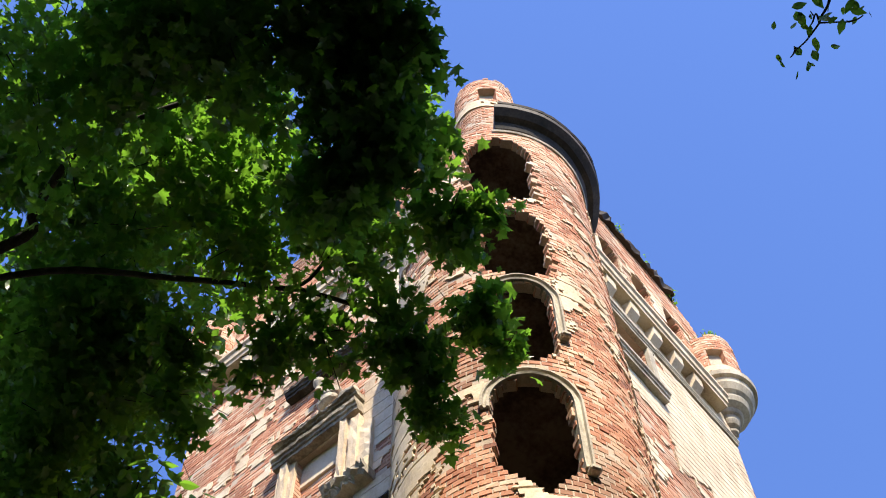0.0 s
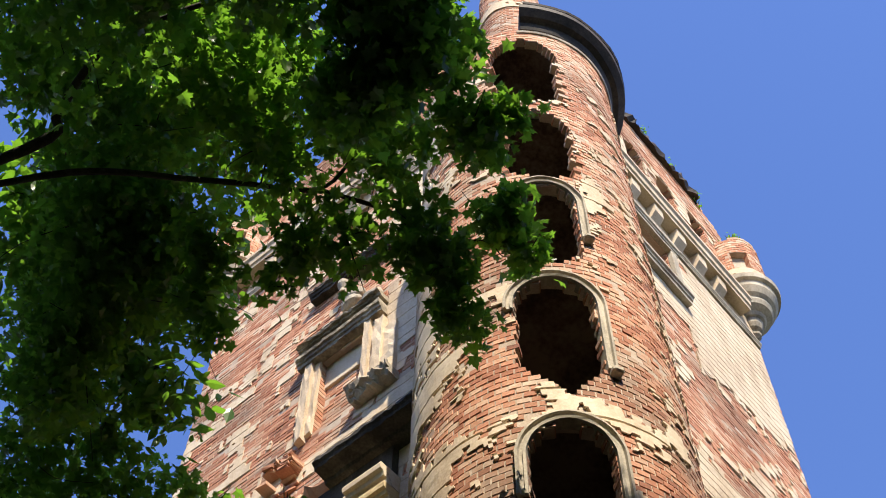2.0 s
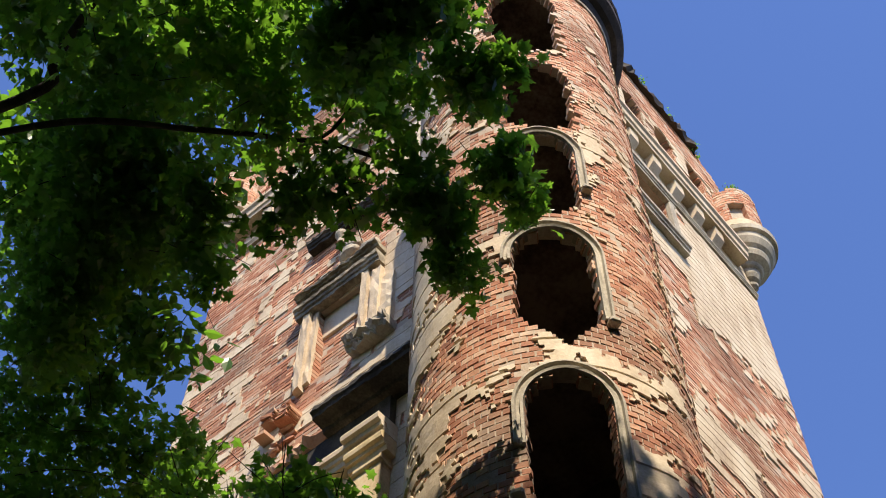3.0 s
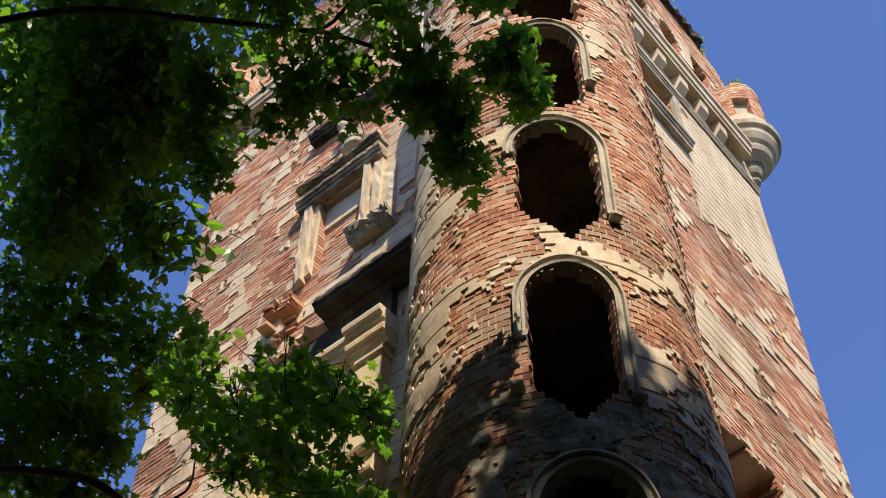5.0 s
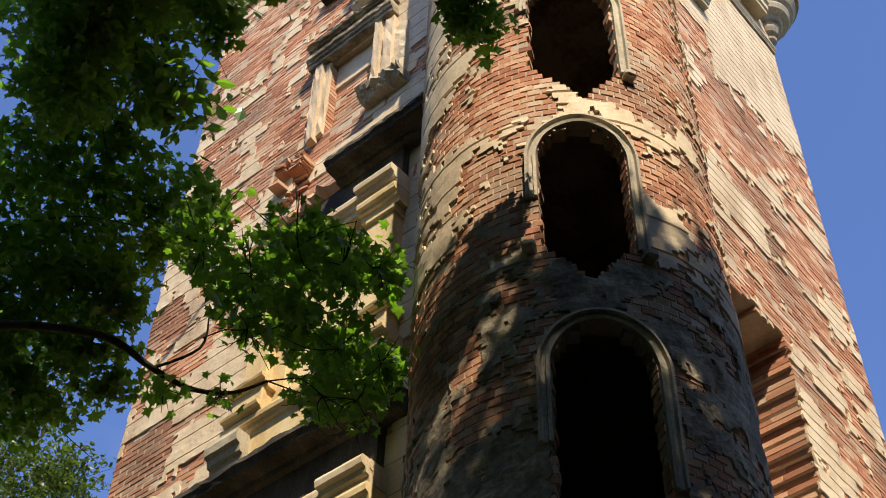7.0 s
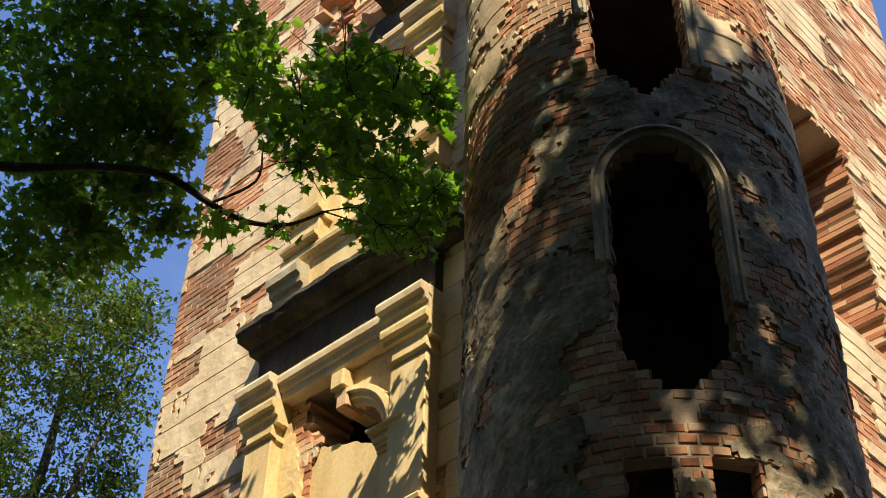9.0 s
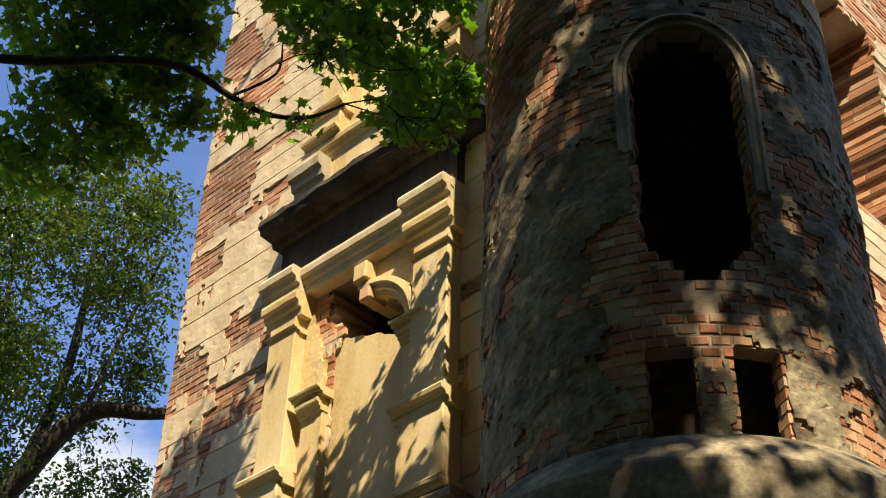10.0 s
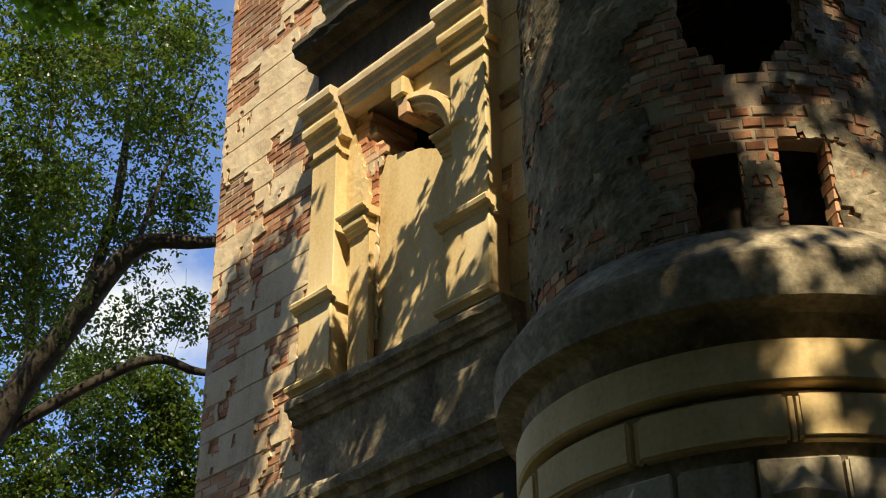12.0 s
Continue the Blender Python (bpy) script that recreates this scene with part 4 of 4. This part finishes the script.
LOWER = [
    (-4.65, 2.57, 13.78, 0.93, 240),
    (-3.85, 2.36, 13.74, 0.50, 130),
    (-3.39, 2.38, 13.60, 0.23, 36),
    (-3.89, 3.02, 13.33, 0.81, 240),
    (-3.22, 2.73, 13.33, 0.34, 90),
    (-2.81, 2.76, 13.15, 0.18, 40),
    (-3.07, 3.29, 12.89, 0.63, 170),
    (-3.37, 3.79, 12.63, 0.63, 190),
    (-2.43, 3.41, 12.55, 0.53, 130),
    (-2.66, 3.96, 12.22, 0.76, 240),
    (-2.03, 3.04, 12.64, 0.40, 70),
    (-2.03, 3.53, 12.29, 0.47, 80),
    (-2.43, 4.52, 11.64, 0.70, 200),
]
SUNLIT = [
    (-2.85, 1.59, 10.15, 0.31, 36),
    (-2.62, 1.94, 10.62, 0.33, 42),
    (-2.38, 2.28, 11.10, 0.35, 42),
    (-2.42, 1.43, 10.03, 0.37, 51),
    (-2.17, 1.77, 10.50, 0.39, 59),
    (-1.91, 2.11, 10.96, 0.41, 59),
    (-2.28, 1.06, 10.21, 0.37, 51),
    (-2.02, 1.38, 10.68, 0.39, 59),
    (-1.76, 1.70, 11.16, 0.41, 59),
    (-1.95, 0.88, 10.15, 0.31, 45),
    (-1.67, 1.19, 10.62, 0.33, 52),
    (-1.39, 1.51, 11.10, 0.35, 52),
    (-1.74, 0.66, 10.16, 0.23, 27),
    (-1.45, 0.96, 10.63, 0.24, 31),
    (-1.15, 1.26, 11.11, 0.26, 31),
    (-1.97, 1.37, 9.82, 0.37, 51),
    (-1.69, 1.70, 10.27, 0.39, 59),
    (-1.41, 2.04, 10.73, 0.41, 59),
    (-2.18, 1.66, 9.73, 0.18, 15),
    (-1.91, 2.01, 10.18, 0.19, 18),
    (-1.65, 2.37, 10.62, 0.19, 18),
    (-1.60, 1.22, 9.67, 0.31, 45),
    (-1.30, 1.55, 10.12, 0.33, 52),
    (-1.00, 1.87, 10.56, 0.35, 52),
    (-1.30, 1.00, 9.63, 0.20, 24),
    (-0.98, 1.32, 10.07, 0.21, 28),
    (-0.66, 1.64, 10.51, 0.23, 28),
    (-1.47, 1.46, 9.40, 0.23, 24),
    (-1.16, 1.80, 9.83, 0.24, 28),
    (-0.86, 2.14, 10.27, 0.26, 28),
    (-1.26, 1.28, 9.40, 0.28, 27),
    (-0.94, 1.61, 9.83, 0.29, 31),
    (-0.62, 1.95, 10.25, 0.31, 31),
    (-2.04, 2.04, 9.32, 0.10, 4),
    (-1.77, 2.41, 9.75, 0.11, 4),
    (-1.49, 2.79, 10.17, 0.11, 4),
    (-2.40, 2.31, 9.31, 0.13, 5),
    (-2.15, 2.70, 9.74, 0.14, 6),
    (-1.89, 3.08, 10.16, 0.14, 6),
    (-3.08, 1.24, 9.68, 0.30, 19),
    (-2.68, 1.09, 9.57, 0.35, 27),
    (-2.55, 0.74, 9.73, 0.35, 27),
    (-2.23, 0.57, 9.68, 0.30, 24),
    (-2.03, 0.37, 9.69, 0.22, 14),
    (-2.25, 1.03, 9.37, 0.35, 27),
    (-2.45, 1.31, 9.28, 0.17, 8),
    (-1.90, 0.89, 9.23, 0.30, 24),
    (-1.61, 0.69, 9.18, 0.19, 13),
    (-1.78, 1.12, 8.97, 0.22, 13),
    (-1.58, 0.95, 8.97, 0.26, 14),
]
SHADE = [
    (-3.55, 4.01, 11.44, 0.88, 300),
    (-2.82, 3.71, 11.43, 0.65, 220),
    (-2.29, 3.58, 11.30, 0.38, 110),
    (-2.97, 4.38, 10.87, 0.71, 250),
    (-2.21, 3.94, 10.92, 0.38, 120),
    (-2.48, 4.46, 10.55, 0.65, 200),
    (-1.85, 3.99, 10.69, 0.21, 50),
    (-2.89, 5.00, 10.18, 0.50, 140),
]
TWIG = [
    (-4.17, -5.02, 9.06, 0.10, 16),
    (-4.09, -4.83, 9.03, 0.06, 8),
    (-4.05, -5.14, 9.00, 0.06, 8),
]
FAR_CROWN = [
    (1.89, 14.89, 12.11, 0.87, 130),
    (3.36, 15.30, 12.32, 0.80, 120),
    (1.89, 15.25, 11.42, 0.77, 110),
    (3.51, 16.63, 11.97, 0.94, 130),
    (1.63, 13.67, 14.32, 0.96, 120),
    (3.21, 12.99, 14.10, 0.67, 80),
    (-0.18, 11.68, 14.53, 1.33, 420),
    (1.44, 12.45, 16.03, 1.45, 420),
    (2.36, 11.72, 16.31, 0.77, 200),
    (0.94, 12.89, 14.02, 1.29, 300),
    (2.55, 12.53, 15.22, 0.96, 260),
    (1.21, 13.73, 12.53, 1.11, 240),
    (2.68, 13.53, 13.75, 0.96, 160),
    (3.33, 12.88, 14.16, 0.58, 110),
    (4.41, 14.35, 12.96, 0.60, 120),
    (3.76, 14.76, 12.90, 0.80, 130),
    (0.62, 10.67, 16.85, 1.11, 300),
    (-0.83, 10.12, 11.66, 0.90, 240),
    (-0.59, 10.51, 10.91, 0.80, 220),
    (-0.05, 11.12, 10.52, 0.80, 200),
    (0.05, 10.89, 11.87, 0.70, 160),
    (-1.51, 8.60, 12.34, 1.00, 200),
    (-0.62, 8.84, 13.22, 1.00, 180),
    (0.92, 9.72, 14.57, 0.90, 150),
    (1.25, 11.00, 14.54, 0.90, 150),
    (2.13, 11.01, 13.91, 0.80, 120),
    (2.19, 12.93, 13.07, 0.80, 120),
    (-1.63, 10.09, 12.16, 1.20, 200),
    (-1.01, 11.03, 10.31, 1.00, 200),
]
LOW_CROWN = [
    (5.06, 20.73, 11.83, 1.69, 500),
    (6.68, 20.62, 12.95, 1.37, 450),
    (7.66, 19.82, 13.48, 0.87, 260),
    (5.56, 19.58, 13.83, 1.08, 260),
    (7.09, 19.73, 14.34, 0.87, 200),
    (4.36, 20.48, 13.15, 0.96, 160),
    (8.18, 20.01, 12.38, 0.87, 260),
]
DRY_CROWN = [(0.41, 10.46, 15.64, 0.55, 130), (0.31, 10.86, 14.44, 0.5, 60)]
def weed(x, y, z, r, n, seed):
    """A tuft of seedlings rooted in the wall's top."""
    w = thing("weed_tuft", "small green weeds rooted on the wall top", "plant", "", (0, 0, 0), "weeds on the parapet")
    g = np.random.default_rng(seed)
    V, F = [], []
    for i in range(n):
        a = g.uniform(0, 2 * np.pi)
        top = (x + r * math.cos(a) * g.random(), y + r * math.sin(a) * g.random(), z + r * g.uniform(0.5, 1.6))
        tube(V, F, [(x, y, z - 0.08), ((x + top[0]) / 2, (y + top[1]) / 2, (z + top[2]) / 2 + 0.02), top], 0.006, 0.003, 4)
    from_lists("stalk", V, F, M_bark, w, "", "stuff")
    foliage("leaf", w, [(x, y, z + r * 0.7, r, n * 9)], 0.06, M_leaf, g, SIMPLE)


weed(6.15, YR - 0.02, 27.72, 0.22, 9, 1)
weed(5.2, YR - 0.02, 28.0, 0.12, 5, 2)
weed(END_R - 0.35, YR - 0.3, 26.25, 0.2, 9, 3)
weed(4.3, YR - 0.02, 28.05, 0.10, 4, 4)
rng = np.random.default_rng(5)




def more(spots, k):
    return [(x, y, z, r, int(n * k)) for x, y, z, r, n in spots]


def off_beam(p, spots, margin):
    """Whether p leaves the sun's way to these clumps free."""
    for x, y, z, r, n in spots:
        d = Vector(p) - Vector((x, y, z))
        if (d - to_sun * d.dot(to_sun)).length < r + margin:
            return False
    return True


# unseen leaf clumps added up-sun, only to shade the boughs in view
SHADE_CANOPY = []
for grp, tries in ((UPPER, 9), (OUTER, 5), (LOWER, 2), (SHADE, 3)):
    for x, y, z, r, n in grp:
        for i in range(tries):
            q = Vector((x, y, z)) + to_sun * (2.5 + 4.5 * rng.random()) + Vector(rng.normal(size=3)) * r * 0.5
            if off_beam(q, SUNLIT + HANGING, 0.45):
                SHADE_CANOPY.append((q.x, q.y, q.z, 0.6, 170))
maple_limbs = [
    ([(-8.68, 6.25, 7.85), (-6.83, 2.84, 10.55), (-5.77, 0.71, 11.48), (-5.8, 0.36, 11.67), (-5.88, -0.2, 11.94), (-5.59, -0.96, 12.21), (-5.07, -1.59, 12.63)], 0.058, 0.016),
    ([(-6.07, 1.93, 11.64), (-5.32, 0.87, 12.02), (-4.57, 0.24, 12.23), (-4.23, -0.06, 12.28), (-3.81, -0.45, 12.32), (-3.79, -0.81, 12.46), (-3.95, -1.32, 12.67)], 0.034, 0.013),
    ([(-3.81, -0.45, 12.32), (-3.30, -0.78, 12.28), (-2.84, -1.00, 12.21), (-2.52, -1.31, 12.17)], 0.023, 0.010),
    ([(-8.36, 6.18, 8.20), (-5.88, 4.94, 9.58), (-3.82, 3.83, 9.94), (-3.09, 3.31, 10.12), (-2.61, 3.01, 10.17), (-2.18, 2.88, 10.05), (-1.85, 2.75, 9.98), (-1.58, 2.52, 9.99), (-1.41, 2.26, 10.10)], 0.058, 0.013),
    ([(-2.18, 2.88, 10.05), (-1.96, 2.57, 10.27), (-2.01, 2.46, 10.54)], 0.016, 0.008),
    ([(-9.39, 6.25, 12.68), (-9.25, 2.28, 16.79), (-8.68, -2.55, 18.92), (-8.82, -6.53, 19.49)], 0.130, 0.026),
    ([(-8.68, -2.55, 18.92), (-7.26, -3.69, 18.64), (-6.83, -5.39, 19.21)], 0.052, 0.026),
    ([(-9.39, 6.25, 12.68), (-6.69, 5.68, 16.94), (-3.57, 3.7, 19.49), (-2.43, 1.42, 20.91)], 0.104, 0.019),
]
# further unseen clumps behind the camera, to darken the topmost leaves
SHADE_CANOPY += [(-9.3 + 0.8 * rng.normal(), -5.6 + 0.7 * rng.normal(), 13.6 + 0.8 * rng.random(), 0.55, 120) for i in range(14)]
# leaf mass added out of view on the left, to hold off sky light
SIDE_BLOCK = [(-13.5 + 5.0 * rng.random(), 0.5 + 8.5 * rng.random(), 5.5 + 11.0 * rng.random(), 1.1, 150) for i in range(60)]
tree("maple_tree", "broad maple with dark overhanging boughs and sunlit lower leaves", [(-10.1, 8.0, 0), (-9.7, 7.5, 3.8), (-8.83, 6.7, 8.2), (-9.4, 6.25, 12.8)], 0.42, maple_limbs, [
    ("crown", more(UPPER, 3.6), 0.105, M_leaf, OUTLINE), ("crown", more(MIDDLE, 3.2), 0.112, M_leaf, OUTLINE), ("crown", more(HANGING, 2.9), 0.108, M_leaf, OUTLINE), ("crown", more(OUTER, 5.0), 0.105, M_leaf, OUTLINE),
    ("crown", more(LOWER, 3.2), 0.105, M_leaf, OUTLINE), ("crown", more(SUNLIT, 2.0), 0.100, M_leaf, OUTLINE), ("crown", more(SHADE, 3.0), 0.105, M_leaf, OUTLINE), ("crown", SHADE_CANOPY, 0.17, M_leaf, SIMPLE), ("crown", SIDE_BLOCK, 0.27, M_leaf, SIMPLE)], rng)
# a tree added behind the lawn, its unseen clumps set up-sun to shade the turret's foot; only one spray of it hangs into
# view
s = to_sun
HIGH = []
for i in range(160):
    a, b = rng.random(), rng.random()
    u = -70 + 145 * a
    z = 3.0 + (6.9 if u < 20 else 7.9) * b
    if ((u - 12) ** 2 / 300 + (z - 6.6) ** 2 / 0.5 < 1 and rng.random() < 0.85) or (u > 18 and 5.3 < z < 6.6 and rng.random() < 0.8) or (u < -20 and z > 8.2 and rng.random() < 0.9) or (u > 28 and 7.2 < z < 8.4 and rng.random() < 0.4):
        continue
    if (u > 12 and z < 6.2 and rng.random() < 0.4) or (u > -12 and z < 5.6 and rng.random() < 0.75):
        continue
    p = Vector(on_turret(u, z, 0)) + s * (13 + 5 * rng.random())
    HIGH.append((p.x, p.y, p.z, 0.42, 150))
for i in range(14):
    p = Vector(on_left(1.2 + 4.3 * rng.random(), 4.0 + 2.7 * rng.random(), 0)) + s * (15 + 3 * rng.random())
    HIGH.append((p.x, p.y, p.z, 0.42, 90))
# clumps up-sun of the spray, to keep it dark
for x, y, z, r, n in TWIG:
    p = Vector((x, y, z)) + s * 6.0
    HIGH.append((p.x, p.y, p.z, 0.65, 280))
# more unseen clumps, added to keep sky light off the turret
OVERHEAD = [(-10.5 + 9.5 * rng.random(), -12.0 + 5.2 * rng.random(), 13.0 + 3.8 * rng.random(), 1.0, 130) for i in range(60)]
# small gaps cut in the added crown so that sun patches fall on the turret: round its face, height, width
GAPS = [(*on_turret(u, z, 0.03), r, 0) for u, z, r in ((12, 6.72, 0.16), (34, 6.1, 0.04), (27, 5.6, 0.06), (6, 4.85, 0.04), (23, 4.45, 0.08), (27, 8.9, 0.04), (-44, 8.0, 0.04))]
OVERHEAD = [c for c in OVERHEAD if c[0] < -5.0 + 0.5 * (-6.8 - c[1]) and off_beam(c[:3], GAPS, 0.50)]
HIGH = [c for c in HIGH if c[3] > 0.5 or off_beam(c[:3], GAPS, 0.24)]
tree("shade_tree", "tall leafy tree added mostly out of view to shade the turret", [(-13.0, -11.5, 0), (-12.6, -11.2, 5), (-11.5, -10.5, 11), (-9.5, -9.0, 16)], 0.4,
     [([(-11.5, -10.5, 11), (-9, -8.5, 15), (-7, -7.4, 17.5)], 0.16, 0.04), ([(-12, -10.8, 9), (-9.5, -8.2, 13), (-7.6, -6, 14)], 0.12, 0.03), ([(-7.6, -6, 14), (-5.6, -5.6, 11.5), (-4.3, -5.3, 9.6), (-4.13, -5.02, 9.04)], 0.03, 0.005)],
     [("crown", HIGH, 0.17, M_leaf, SIMPLE), ("crown", OVERHEAD, 0.24, M_leaf, SIMPLE), ("spray", TWIG, 0.09, M_leaf, SIMPLE)], rng, 2)
far_limbs = [
    ([(0.2, 14.6, 7.0), (1.12, 13.89, 9.97), (1.58, 13.02, 11.29), (2.05, 12.09, 12.45), (2.88, 11.51, 12.61), (4.0, 11.0, 12.95)], 0.30, 0.05),
    ([(0.6, 14.3, 9.0), (1.19, 13.96, 9.74), (2.67, 12.65, 10.93), (3.5, 12.2, 10.84), (4.7, 11.6, 11.1)], 0.13, 0.04),
    ([(1.7, 12.9, 11.6), (2.3, 13.4, 13.8), (2.4, 13.5, 15.5), (2.0, 12.9, 17.5)], 0.12, 0.03),
    ([(2.05, 12.09, 12.45), (2.5, 12.2, 14.2), (2.9, 12.0, 16.0)], 0.05, 0.02),
    ([(1.3, 13.5, 10.5), (1.0, 13.4, 13.0), (0.9, 13.2, 15.5)], 0.09, 0.02),
]
tree("old_tree", "old tree with dark crooked limbs and thin late-summer leaves", [(-0.8, 15.2, 0), (-0.5, 15.0, 3.5), (0.2, 14.6, 7.0)], 0.34, far_limbs,
     [("crown", [(x, y, z, r * 1.1, n * 8) for x, y, z, r, n in FAR_CROWN], 0.085, M_leaf_far, SIMPLE), ("dry_crown", DRY_CROWN, 0.12, M_leaf_dry, SIMPLE)], rng, 9)
tree("woodland_tree", "dense green tree at the edge of the wood", [(4.6, 21.0, 0), (4.6, 20.9, 6), (4.8, 20.8, 11)], 0.3,
     [([(4.6, 20.9, 6), (4.2, 20.5, 9), (3.6, 20.2, 11)], 0.1, 0.03), ([(4.7, 20.9, 7), (5.6, 19.8, 10), (6.0, 19.0, 11.5)], 0.1, 0.03)],
     [("crown", [(x, y, z, r, n * 10) for x, y, z, r, n in LOW_CROWN], 0.13, M_leaf_far, SIMPLE)], rng, 4)

# unseen trees added round the lawn, behind the camera's back and to its sides, to cut sky light
WOOD = [(2.2 * math.cos(i * 2.4) * (0.4 + 0.6 * rng.random()), 2.2 * math.sin(i * 2.4) * (0.4 + 0.6 * rng.random()), 2.5 + 17.0 * (i + 0.5) / 42, 1.5, 330) for i in range(42)]
wood = tree("screen_tree", "tall dense tree added round the lawn to block sky light", [(0, 0, 0), (0.1, 0.05, 7), (0, 0.1, 18)], 0.3,
            [([(0, 0, 4), (1.0, 0.4, 6), (1.8, 0.6, 7)], 0.1, 0.03), ([(0, 0, 6), (-1.0, 0.7, 8.5), (-1.6, 1.0, 10)], 0.1, 0.03), ([(0, 0, 8), (0.3, -1.0, 10), (0.4, -1.6, 12)], 0.09, 0.03)],
            [("crown", WOOD, 0.42, M_leaf_far, SIMPLE)], rng, 1)
wood["group"] = "trees round the lawn"
k = 0
for az, dist in ((112, 13.5), (126, 13), (140, 11), (154, 11), (168, 9.5), (182, 10.5), (196, 12), (211, 12.5), (226, 11.5), (241, 12.5), (256, 11), (271, 12), (286, 10.5), (301, 12), (316, 11), (331, 12.5), (346, 13), (119, 18), (161, 15), (203, 17), (248, 17), (292, 16), (334, 17)):
    a = radians(az)
    m = pose(CX + dist * math.sin(a), CY + dist * math.cos(a), 0, 0, 0, az * 7)
    if k == 0:
        wood.matrix_world = m
    else:
        copy_thing(wood, m)
    k += 1
